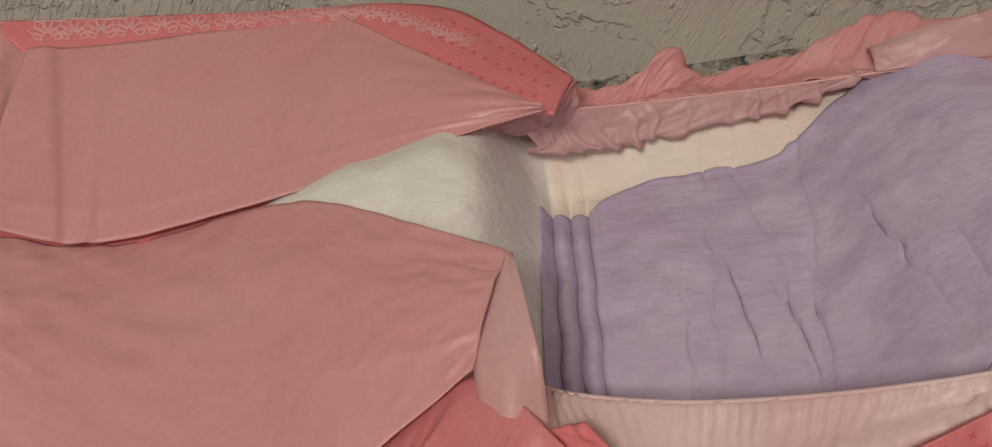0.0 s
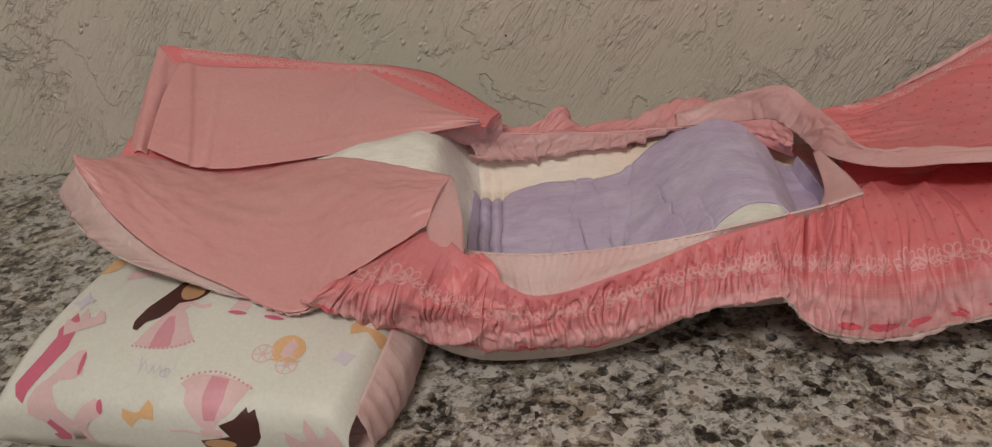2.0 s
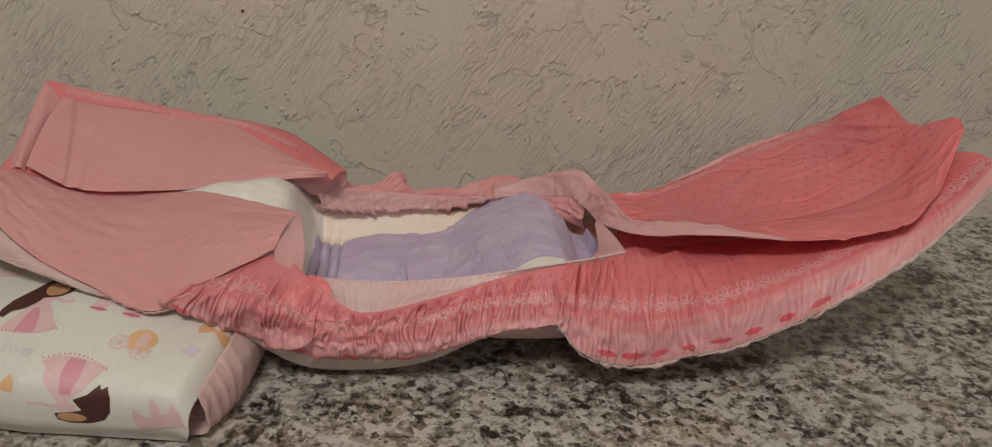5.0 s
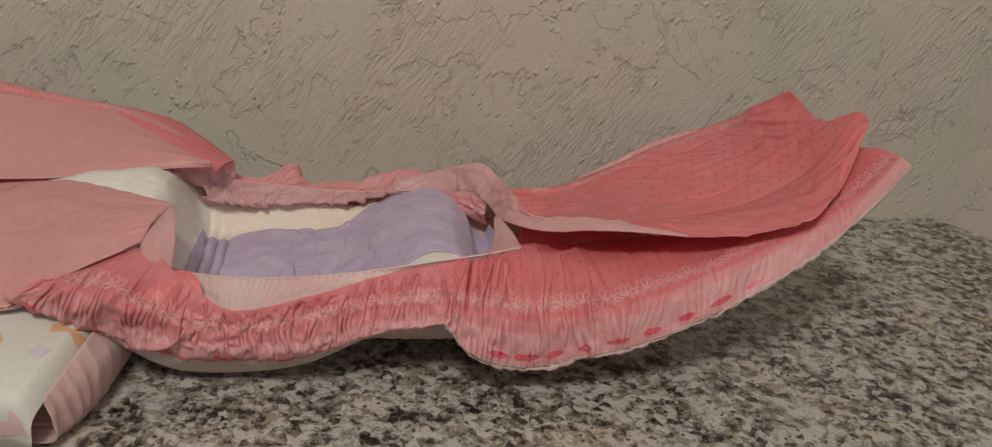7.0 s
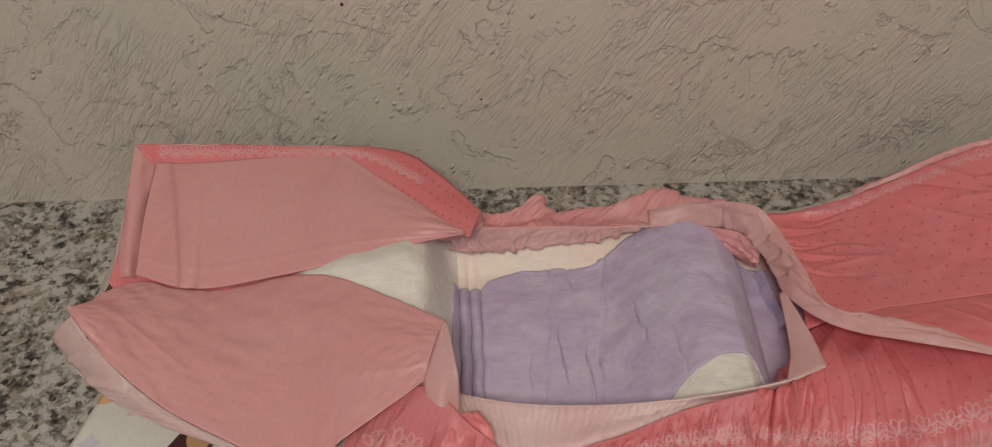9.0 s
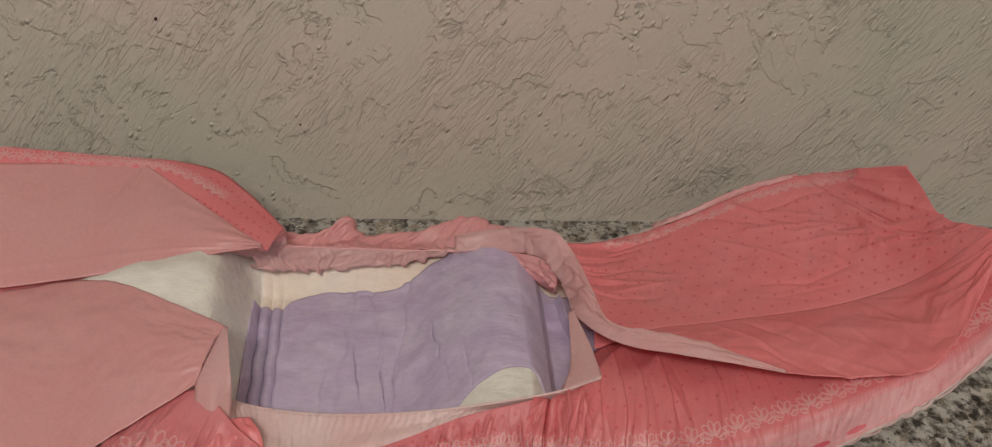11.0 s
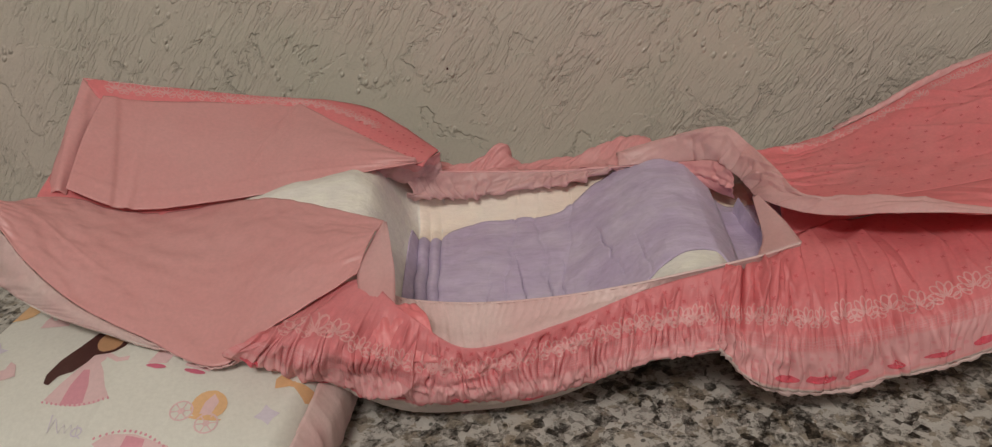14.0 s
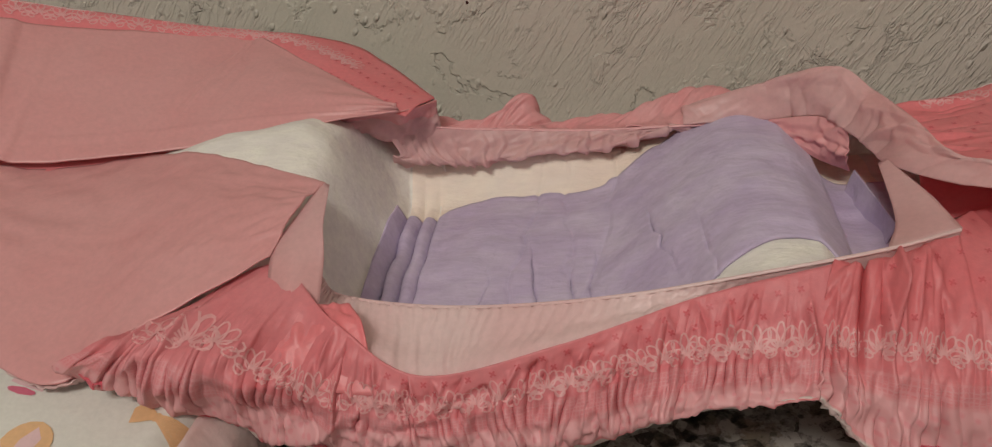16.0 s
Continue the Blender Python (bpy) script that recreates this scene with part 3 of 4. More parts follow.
dpart(pad_sheet, "acquisition_layer", lilac_outline, 620, 80, PURPLE, 0.0008, "lilac absorbent layer with soft creases", 0.0012)

def cream_outline(u):
    x = -0.088 + 0.15 * u
    return x, -0.150 + 0.0006 * wave(x * 80, 4) + 0 * x, -0.106 + 0 * x


dpart(pad_sheet, "topsheet_edge", cream_outline, 200, 40, CREAM, 0.0004, "cream topsheet strip beside the lilac layer")



def far_cream(u):
    x = 0.106 + 0.05 * u
    return x, -0.154 + 0.0006 * wave(x * 80, 6), -0.108 + 0 * x


dpart(pad_sheet, "topsheet_end", far_cream, 60, 40, CREAM, 0.0004, "cream topsheet strip behind the hump")

# leg cuffs round the opening
CUFF_EDGE = [(-0.096, -0.268, 0.066), (-0.085, -0.278, 0.063), (-0.048, -0.288, 0.064), (-0.008, -0.294, 0.068), (0.035, -0.298, 0.075), (0.08, -0.299, 0.084), (0.118, -0.295, 0.089), (0.145, -0.285, 0.090)]
FILM_TOP = [(-0.098, -0.290, 0.080), (-0.078, -0.318, 0.078), (-0.046, -0.326, 0.060), (-0.019, -0.325, 0.065), (0.03, -0.316, 0.0745), (0.075, -0.3035, 0.0822), (0.118, -0.2972, 0.0885), (0.145, -0.288, 0.090)]
low = [(x, y - 0.004, z - 0.022) for x, y, z in FILM_TOP]
cuff_fold, cuff_fine = pleats(0.24, 0.010, 0.0016, 11), shirring(0.24, 0.0040, 0.0006, 13)
front_cuff = loft([CUFF_EDGE, [((a[0] + b[0]) / 2, (a[1] + b[1]) / 2 + 0.004, (a[2] + b[2]) / 2 - 0.004) for a, b in zip(CUFF_EDGE, FILM_TOP)], [(x, y + 0.006, z - 0.006) for x, y, z in FILM_TOP], low],
                  lambda u, v: cuff_fold(u, v) * np.clip(v * 3 - 0.3, 0, 1) + cuff_fine(u, v) * np.clip(1 - 1.5 * v, 0.2, 1))
dpart(sheet, "front_cuff", front_cuff, 300, 24, CUFF_PALE, diaper, "pale pink gathered leg cuff")
inner = loft([CUFF_EDGE, [(x, y + 0.002, z - 0.014) for x, y, z in CUFF_EDGE], [(x, y + 0.004, 0.022) for x, y, z in CUFF_EDGE]], gathers(0.24, 0.009, 0.0008, 12, lambda v: v))
dpart(sheet, "cuff_lining", inner, 160, 14, CUFF_PALE, diaper, "pale pink cuff lining")


def cord(name, pts, radius, mat, parent, label="", n=120):
    """A round elastic thread along a smooth curve."""
    c = along(pts, np.linspace(0, 1, n))
    t = np.gradient(c, axis=0)
    t /= np.linalg.norm(t, axis=1)[:, None]
    s = np.cross(t, (0, 0, 1))
    s /= np.linalg.norm(s, axis=1)[:, None] + 1e-9
    w = np.cross(s, t)
    ring = np.stack([c + radius * (math.cos(a) * s + math.sin(a) * w) for a in (2 * math.pi * k / 8 for k in range(9))], 1)
    return from_grid(name, ring, n, 9, mat, parent, label)


dpart(cord, "cuff_elastic", [(x, y, z) for x, y, z in CUFF_EDGE], 0.0008, CUFF_PALE, diaper, "pale pink elastic edge")
dpart(cord, "cuff_stitch", [(x, y - 0.0035, z - 0.005) for x, y, z in CUFF_EDGE], 0.0005, PALE_HEM, diaper)

# the end of the front cuff turns back along the opening
end = loft([[(0.118, -0.296, 0.089), (0.129, -0.266, 0.084), (0.136, -0.214, 0.081)], [(0.132, -0.290, 0.090), (0.137, -0.258, 0.086), (0.1375, -0.214, 0.082)], [(0.146, -0.284, 0.090), (0.144, -0.252, 0.087), (0.139, -0.213, 0.083)]], lambda u, v: 0.0005 * wave2(u * 6, v * 3, 71))
dpart(sheet, "cuff_end", end, 30, 12, CUFF, diaper, "pale pink folded cuff corner")

BACK_CORD = [(-0.100, -0.142, 0.083), (-0.069, -0.127, 0.069), (-0.025, -0.122, 0.063), (0.017, -0.120, 0.060), (0.065, -0.122, 0.061), (0.111, -0.126, 0.063)]
back_cuff = loft([BACK_CORD, [(-0.09, -0.137, 0.060), (-0.069, -0.130, 0.058), (-0.025, -0.126, 0.056), (0.017, -0.123, 0.056), (0.065, -0.120, 0.060), (0.111, -0.126, 0.058)],
                  [(-0.095, -0.136, 0.055), (-0.060, -0.133, 0.049), (-0.030, -0.131, 0.050), (0.020, -0.126, 0.052), (0.065, -0.117, 0.059), (0.111, -0.120, 0.050)],
                  [(-0.095, -0.118, 0.042), (-0.060, -0.115, 0.042), (-0.018, -0.112, 0.046), (0.020, -0.110, 0.048), (0.065, -0.105, 0.052), (0.111, -0.11, 0.045)]],
                 lambda u, v: (pleats(0.2, 0.011, 0.0030, 21)(u, v) + 0.0020 * wave2(u * 22 + v * 5, v * 4, 24) + 0.0012 * wave2(u * 48 + v * 9, v * 6, 27)) * np.clip(v * 3, 0, 1))
dpart(sheet, "back_cuff", back_cuff, 300, 36, CUFF, diaper, "pale pink gathered leg cuff")
dpart(cord, "back_elastic", BACK_CORD, 0.0007, LACE, diaper, "thin pale elastic thread")
corner = loft([[(-0.118, -0.150, 0.0905), (-0.083, -0.156, 0.0915), (-0.074, -0.142, 0.088), (-0.068, -0.127, 0.085)], [(-0.116, -0.148, 0.085), (-0.086, -0.148, 0.084), (-0.077, -0.137, 0.081), (-0.068, -0.127, 0.078)], [(-0.112, -0.146, 0.080), (-0.090, -0.142, 0.076), (-0.080, -0.134, 0.072), (-0.068, -0.127, 0.070)], [(-0.108, -0.140, 0.074), (-0.092, -0.136, 0.066), (-0.080, -0.130, 0.062), (-0.066, -0.126, 0.060)]], lambda u, v: (0.0018 * wave2(u * 7, v * 4, 75) + 0.0014 * wave2(u * 16 + v * 5, v * 6, 76)) * np.clip(3 * v, 0.1, 1))
dpart(sheet, "cuff_corner", corner, 60, 30, MID, diaper, "crumpled pale film corner joining wing and cuff", zones=((0.40, CUFF),))
BACK_EDGE = [(-0.115, -0.098, 0.083), (-0.070, -0.100, 0.061), (-0.047, -0.098, 0.059), (-0.024, -0.095, 0.072), (-0.009, -0.094, 0.053), (0.012, -0.092, 0.055), (0.036, -0.090, 0.055), (0.058, -0.087, 0.064), (0.078, -0.085, 0.068), (0.10, -0.09, 0.062), (0.125, -0.10, 0.066)]
back_gather = loft([BACK_CORD, [(-0.108, -0.122, 0.082), (-0.06, -0.112, 0.060), (-0.025, -0.108, 0.058), (0.017, -0.106, 0.055), (0.065, -0.105, 0.060), (0.118, -0.112, 0.066)], BACK_EDGE, [(x, y + 0.022, max(z - 0.045, 0.002)) for x, y, z in BACK_EDGE]],
                   lambda u, v: pleats(0.22, 0.011, 0.0016, 23)(u, v) * np.clip(v * 2, 0, 1) + 0.0018 * wave2(u * 30, v * 5, 25) + 0.001 * wave2(u * 70, v * 9, 26))
dpart(sheet, "back_gather", back_gather, 300, 30, MID, diaper, "pink ruffled leg edge with lace print")

# front leg edge: one film from the pack to the far tip
HEM_LINE = [(-0.176, -0.334, 0.072), (-0.130, -0.335, 0.053), (-0.087, -0.335, 0.038), (-0.043, -0.335, 0.034), (0.002, -0.335, 0.037), (0.046, -0.335, 0.052), (0.090, -0.338, 0.061)]
LACE_LINE = [(-0.158, -0.333, 0.081), (-0.124, -0.333, 0.079), (-0.083, -0.331, 0.058), (-0.044, -0.331, 0.048), (0.004, -0.327, 0.056), (0.050, -0.322, 0.065), (0.094, -0.322, 0.068)]
TOP_LINE = [(-0.152, -0.302, 0.066), (-0.108, -0.285, 0.083), (-0.076, -0.314, 0.077), (-0.044, -0.326, 0.061), (0.006, -0.321, 0.070), (0.055, -0.307, 0.0795), (0.100, -0.300, 0.0870)]
BOTTOM = [(-0.150, -0.318, 0.058), (-0.125, -0.322, 0.040), (-0.087, -0.320, 0.014), (-0.043, -0.318, 0.009), (0.002, -0.322, 0.019), (0.046, -0.330, 0.046), (0.090, -0.336, 0.060)]
elastic = lambda v: np.exp(-((v - 0.50) / 0.21) ** 2)  # noqa: E731
front_fold, front_fine = pleats(0.30, 0.0115, 0.0042, 31, lambda v: np.clip(1.25 - 1.1 * v, 0.15, 1) * np.clip(0.04 + 2.4 * v, 0, 1)), ruche(0.30, 0.0040, 0.0042, 32)
crush = lambda u, v: (0.6 - 2.2 * np.abs(wave2(u * 17 + v * 3, v * 3.1, 81))) * np.sin(np.pi * np.clip(v * 1.05, 0, 1)) ** 1.2  # noqa: E731
top_creases = creases(0.30, 0.085, 60, 0.0032, 0.0012, 96, (1.1, 2.0), (0.012, 0.034), (0.3, 1.0, 0.08, 0.4))
front_gather = loft([TOP_LINE, LACE_LINE, HEM_LINE, BOTTOM], lambda u, v: top_creases(u, v) * np.clip(v * 9, 0, 1) + 0.0052 * crush(u, v) * np.clip(1.5 - 2.4 * u, 0.25, 1) * np.clip(8 * u - 0.15, 0, 1) + 0.0013 * (0.5 - 2 * np.abs(wave2(u * 60, v * 9, 83))) * np.sin(np.pi * v) + 0.8 * front_fold(u, v) + front_fine(u, v) * elastic(v) * np.clip(10 * u, 0.2, 1))
dpart(sheet, "front_gather", front_gather, 900, 64, GATHER, diaper, "pink ruffled leg edge with lace print and pale hem")
crumple = loft([[(-0.104, -0.300, 0.080), (-0.094, -0.303, 0.078), (-0.084, -0.302, 0.076), (-0.074, -0.300, 0.074)], [(-0.106, -0.312, 0.073), (-0.094, -0.314, 0.073), (-0.080, -0.312, 0.074), (-0.066, -0.312, 0.072)], [(-0.108, -0.330, 0.062), (-0.094, -0.331, 0.061), (-0.078, -0.331, 0.058), (-0.060, -0.330, 0.055)]],
               lambda u, v: 0.0028 * wave2(u * 5, v * 3, 61) * np.sin(np.pi * v) + 0.0012 * wave2(u * 13, v * 6, 62))
dpart(sheet, "crumpled_film", crumple, 60, 30, PINK, diaper, "crumpled glossy pink film")
FW_LOW = [(0.090, -0.338, 0.060), (0.112, -0.340, 0.036), (0.148, -0.337, 0.026), (0.182, -0.338, 0.034), (0.222, -0.338, 0.045), (0.262, -0.337, 0.064), (0.302, -0.334, 0.087), (0.345, -0.328, 0.119), (0.385, -0.312, 0.150), (0.412, -0.295, 0.166)]
FW_LACE = [(0.092, -0.322, 0.067), (0.115, -0.324, 0.063), (0.146, -0.325, 0.060), (0.180, -0.325, 0.064), (0.222, -0.322, 0.073), (0.264, -0.318, 0.089), (0.306, -0.312, 0.108), (0.350, -0.305, 0.131), (0.385, -0.295, 0.154), (0.408, -0.280, 0.168)]
FW_IN = [(0.100, -0.300, 0.0870), (0.122, -0.297, 0.0885), (0.148, -0.283, 0.088), (0.182, -0.275, 0.080), (0.222, -0.270, 0.079), (0.264, -0.270, 0.086), (0.306, -0.275, 0.100), (0.345, -0.275, 0.124), (0.380, -0.27, 0.148), (0.403, -0.262, 0.166)]
FW_MID = [(0.11, -0.29, 0.06), (0.13, -0.26, 0.055), (0.155, -0.23, 0.060), (0.185, -0.22, 0.062), (0.222, -0.21, 0.062), (0.264, -0.21, 0.070), (0.306, -0.21, 0.085), (0.345, -0.215, 0.108), (0.372, -0.22, 0.132), (0.392, -0.22, 0.15)]
wing_fold_lines, wing_fine = pleats(0.36, 0.017, 0.0040, 41, lambda v: np.clip(0.35 + v, 0, 1)), ruche(0.36, 0.0052, 0.0095, 42)
wing_creases = creases(0.36, 0.13, 40, 0.0024, 0.0016, 95, (1.15, 1.95), (0.03, 0.07), (0.02, 0.5, 0.46, 0.76))
front_wing = loft([FW_MID, FW_IN, FW_LACE, FW_LOW], lambda u, v: wing_creases(u, v) + wing_fold_lines(u, v) * np.clip(1.2 - 1.5 * u, 0.12, 1) + wing_fine(u, v) * np.exp(-((v - 0.84) / 0.17) ** 2) * np.clip(1.15 - 1.5 * u, 0.12, 1) - 0.0045 * np.exp(-((u - 0.060 - 0.05 * (v - 0.5)) / 0.005) ** 2) * np.clip((0.85 - v) * 4, 0, 1) + 0.0026 * (0.3 - np.abs(wave2(u * 30 + v * 9, v * 2.2, 89))) * np.clip(1.3 - 3 * u, 0, 1) * np.clip(1.6 - 2 * np.abs(v - 0.55), 0, 1) + 0.0012 * wave2(u * 9 + v * 3, v * 3, 6) + 0.0024 * (0.4 - 1.7 * np.abs(wave2(u * 9 + v * 4, v * 2.4, 85))) * np.clip(1.2 - v, 0.2, 1))
dpart(sheet, "front_wing", front_wing, 640, 60, WING, diaper, "pink dotted wing with lace border and pale hem curling up")
DEEP = [0.001, 0.0035, 0.004, 0.003, 0.0025, 0.0025, 0.002, 0.0015, 0.001, 0.001]
under = loft([FW_LOW, [(x + 0.001, y + 0.003, max(z - d, 0.003)) for (x, y, z), d in zip(FW_LOW, DEEP)], [(x - 0.001, y + 0.03, max(z - d * 1.6 - 0.002, 0.002)) for (x, y, z), d in zip(FW_LOW, DEEP)], [(x - 0.02, -0.2, max(z - 0.03, 0.002)) for x, y, z in FW_LOW]], lambda u, v: gathers(0.36, 0.011, 0.0013, 43)(u, v) + 0.0024 * (0.3 - np.abs(wave2(u * 30, v * 3, 44))))
dpart(sheet, "outer_shell", under, 300, 24, PALE_HEM, diaper, "pale pink-white outer backsheet")
BW_EDGE = [(0.118, -0.105, 0.066), (0.165, -0.114, 0.063), (0.208, -0.105, 0.066), (0.257, -0.100, 0.084), (0.300, -0.098, 0.106), (0.333, -0.100, 0.122), (0.355, -0.125, 0.146), (0.372, -0.171, 0.182)]
BW_MID = [(0.128, -0.128, 0.069), (0.166, -0.165, 0.070), (0.210, -0.165, 0.072), (0.260, -0.165, 0.084), (0.305, -0.165, 0.102), (0.338, -0.170, 0.122), (0.360, -0.190, 0.144), (0.379, -0.216, 0.172)]
BW_CREASE = [(0.144, -0.16, 0.074), (0.160, -0.235, 0.086), (0.205, -0.236, 0.088), (0.255, -0.232, 0.091), (0.305, -0.232, 0.100), (0.340, -0.236, 0.116), (0.366, -0.244, 0.142), (0.385, -0.258, 0.192)]
BW_FOLD = [(0.150, -0.19, 0.074), (0.170, -0.252, 0.090), (0.212, -0.280, 0.104), (0.258, -0.300, 0.109), (0.302, -0.315, 0.121), (0.335, -0.323, 0.137), (0.362, -0.300, 0.158), (0.386, -0.272, 0.186)]
pucker = lambda u, v: 0.0005 * (0.4 - 1.7 * np.abs(wave2(u * 24 + v * 9, v * 5 - u * 8, 87))) * np.clip(2 * u - 0.7, 0.1, 1) + 0.0020 * (0.4 - 1.7 * np.abs(wave2(u * 11 - v * 5, v * 3, 84))) * np.clip(0.25 + 1.6 * (u - 0.45), 0.25, 1) + 0.0014 * wave2(u * 14, v * 4, 2) + 0.0007 * wave2(u * 34 + v * 6, v * 9, 5)  # noqa: E731
tip_folds = creases(0.31, 0.13, 26, 0.0020, 0.0016, 91, (-0.2, 1.1), (0.05, 0.12), (0.45, 1.0, 0.0, 1.0))
root_folds = creases(0.31, 0.13, 26, 0.0020, 0.0022, 92, (-0.25, 0.35), (0.03, 0.07), (0.0, 0.3, 0.0, 0.7))
fold_folds = creases(0.31, 0.06, 18, 0.0020, 0.0016, 93, (0.3, 1.2), (0.03, 0.08), (0.3, 1.0, 0.0, 1.0))
back_wing = loft([BW_EDGE, BW_MID, BW_CREASE], lambda u, v: (pucker(u, v) + tip_folds(u, v) + root_folds(u, v)) * np.clip(4 * (1 - v), 0, 1) + gathers(0.36, 0.012, 0.0012, 45)(u, v) * np.clip(0.6 - 1.6 * u, 0, 1) * (1 - v))
dpart(sheet, "back_wing", back_wing, 420, 110, PINK, diaper, "pink dotted wing rising to a torn-looking tip")
fold_strip = loft([BW_CREASE, [((a[0] + b[0]) / 2, (a[1] + b[1]) / 2, (a[2] + b[2]) / 2 + 0.003) for a, b in zip(BW_CREASE, BW_FOLD)], BW_FOLD], lambda u, v: (0.8 * pucker(u, v) + fold_folds(u, v)) * np.clip(4 * v, 0, 1))
dpart(sheet, "wing_fold", fold_strip, 340, 50, PINK, diaper, "pink wing edge folded forward along a crease")
edge_part = [(0.225, -0.103, 0.071), (0.257, -0.100, 0.084), (0.285, -0.098, 0.098), (0.310, -0.098, 0.110), (0.335, -0.101, 0.124)]
tuck = loft([edge_part, [(x, y + 0.003, z + d) for (x, y, z), d in zip(edge_part, (0.0, 0.003, 0.005, 0.004, 0.0))], [(x, y + 0.008, z - 0.002) for x, y, z in edge_part]], gathers(0.13, 0.010, 0.0008, 57))
dpart(sheet, "turned_hem", tuck, 80, 10, HEM, diaper, "pale lace hem turned over")
shell = loft([BW_EDGE, [(x + 0.004, y + 0.012, z - 0.012) for x, y, z in BW_EDGE], [(x + 0.006, y + 0.0, max(z - 0.05, 0.003)) for x, y, z in BW_EDGE], [(x + 0.004, -0.2, max(z - 0.05, 0.003)) for x, y, z in BW_EDGE]], gathers(0.36, 0.014, 0.001, 47))
dpart(sheet, "back_shell", shell, 160, 20, WHITE_FILM, diaper)
floor_panel = loft([FW_MID[2:], [((a[0] + b[0]) / 2, (a[1] + b[1]) / 2, (a[2] + b[2]) / 2 - 0.006) for a, b in zip(FW_MID[2:], BW_MID[1:] + BW_MID[-1:])], BW_MID[1:] + BW_MID[-1:]], lambda u, v: 0.0010 * wave2(u * 12, v * 4, 90) * np.sin(np.pi * v))
dpart(sheet, "inner_panel", floor_panel, 120, 16, PINK, diaper, "pink film panel joining the two raised wings")
# the back cuff rises to a peak and runs forward into the fold
BAND_IN = [(0.062, -0.122, 0.061), (0.105, -0.128, 0.065), (0.126, -0.145, 0.073), (0.135, -0.163, 0.073), (0.138, -0.190, 0.076), (0.141, -0.217, 0.081), (0.162, -0.251, 0.088), (0.205, -0.279, 0.102), (0.258, -0.3005, 0.1095)]
BAND_OUT = [(0.062, -0.108, 0.062), (0.100, -0.117, 0.080), (0.131, -0.141, 0.0975), (0.146, -0.160, 0.092), (0.152, -0.203, 0.0955), (0.159, -0.238, 0.0955), (0.186, -0.254, 0.0985), (0.218, -0.272, 0.1060), (0.258, -0.2995, 0.1105)]
band_folds = creases(0.27, 0.022, 22, 0.0022, 0.0018, 94, (0.3, 2.2), (0.015, 0.04))
band = loft([BAND_IN, [((a[0] + b[0]) / 2, (a[1] + b[1]) / 2, (a[2] + b[2]) / 2 + d) for a, b, d in zip(BAND_IN, BAND_OUT, (0.004, 0.005, 0.004, 0.004, 0.003, 0.003, 0.003, 0.001, 0.0))], BAND_OUT], lambda u, v: 0.0012 * wave2(u * 16, v * 3, 8) - 0.0016 * np.exp(-((u - 0.45 - 0.1 * v) / 0.012) ** 2) + (band_folds(u, v) + 0.0018 * (0.4 - 1.7 * np.abs(wave2(u * 8 + v * 2, v * 1.5, 86))) + 0.0005 * (0.4 - 1.7 * np.abs(wave2(u * 23 - v * 4, v * 3, 88)))) * np.clip(5 * (1 - u), 0.1, 1) + 0.0006 * wave2(u * 40, v * 5, 9))
dpart(sheet, "cuff_band", band, 260, 28, CUFF, diaper, "pale pink cuff band standing to a peak")
drop = loft([BAND_IN[1:4], [(0.106, -0.132, 0.060), (0.124, -0.150, 0.062), (0.134, -0.168, 0.062)], [(0.108, -0.136, 0.061), (0.124, -0.149, 0.053), (0.139, -0.160, 0.050)]],
            lambda u, v: (0.0022 * (0.4 - 1.7 * np.abs(wave2(u * 4 + v * 2, v * 3, 50))) + 0.0016 * wave2(u * 12, v * 8, 52)) * np.sin(np.pi * np.clip(v + 0.1, 0, 1)))
dpart(sheet, "band_lining", drop, 90, 40, MID, diaper, "crumpled pink lining behind the hump")
well = loft([[(x + 0.006, y + 0.002, 0.051) for x, y, z in BAND_IN[3:6]], [(x + 0.004, y + 0.004, 0.042) for x, y, z in BAND_IN[3:6]], [(x + 0.002, y + 0.006, 0.030) for x, y, z in BAND_IN[3:6]]], lambda u, v: 0.0012 * wave2(u * 6, v * 2, 53) * v)
dpart(sheet, "well_lining", well, 60, 20, PURPLE, diaper, "lilac layer turning up inside the cuff")

# folded-in wings on the pack
A_TOP = [(-0.297, -0.132, 0.145), (-0.262, -0.116, 0.133), (-0.222, -0.098, 0.122), (-0.184, -0.081, 0.113), (-0.178, -0.079, 0.1120), (-0.171, -0.085, 0.110), (-0.130, -0.117, 0.101), (-0.083, -0.156, 0.093)]
A_LOW = [(-0.299, -0.213, 0.116), (-0.275, -0.211, 0.101), (-0.250, -0.206, 0.095), (-0.215, -0.194, 0.091), (-0.190, -0.186, 0.090), (-0.165, -0.179, 0.0905), (-0.125, -0.167, 0.0915), (-0.081, -0.157, 0.092)]
flap_creases = creases(0.25, 0.10, 16, 0.0009, 0.0012, 97, (0.0, 3.14), (0.02, 0.07))
flap_a = loft([A_TOP, [((a[0] + b[0]) / 2, (a[1] + b[1]) / 2 - 0.002, (a[2] + b[2]) / 2 + 0.003) for a, b in zip(A_TOP, A_LOW)], A_LOW],
              lambda u, v: flap_creases(u, v) * np.sin(np.pi * v) + 0.0009 * wave2(u * 7, v * 3, 12) * np.sin(np.pi * v) + 0.0018 / (1 + np.exp((u - 0.035 - 0.11 * v) / 0.0028)) + 0.0012 * np.exp(-((u - 0.10 - 0.10 * v) / 0.012) ** 2) * v + 0.0005 * wave2(u * 26 + v * 6, v * 7, 13) + 0.0007 * np.exp(-((v - 0.86) / 0.014) ** 2) + 0.0006 * wave2(u * 11 + v * 4, v * 6, 15))
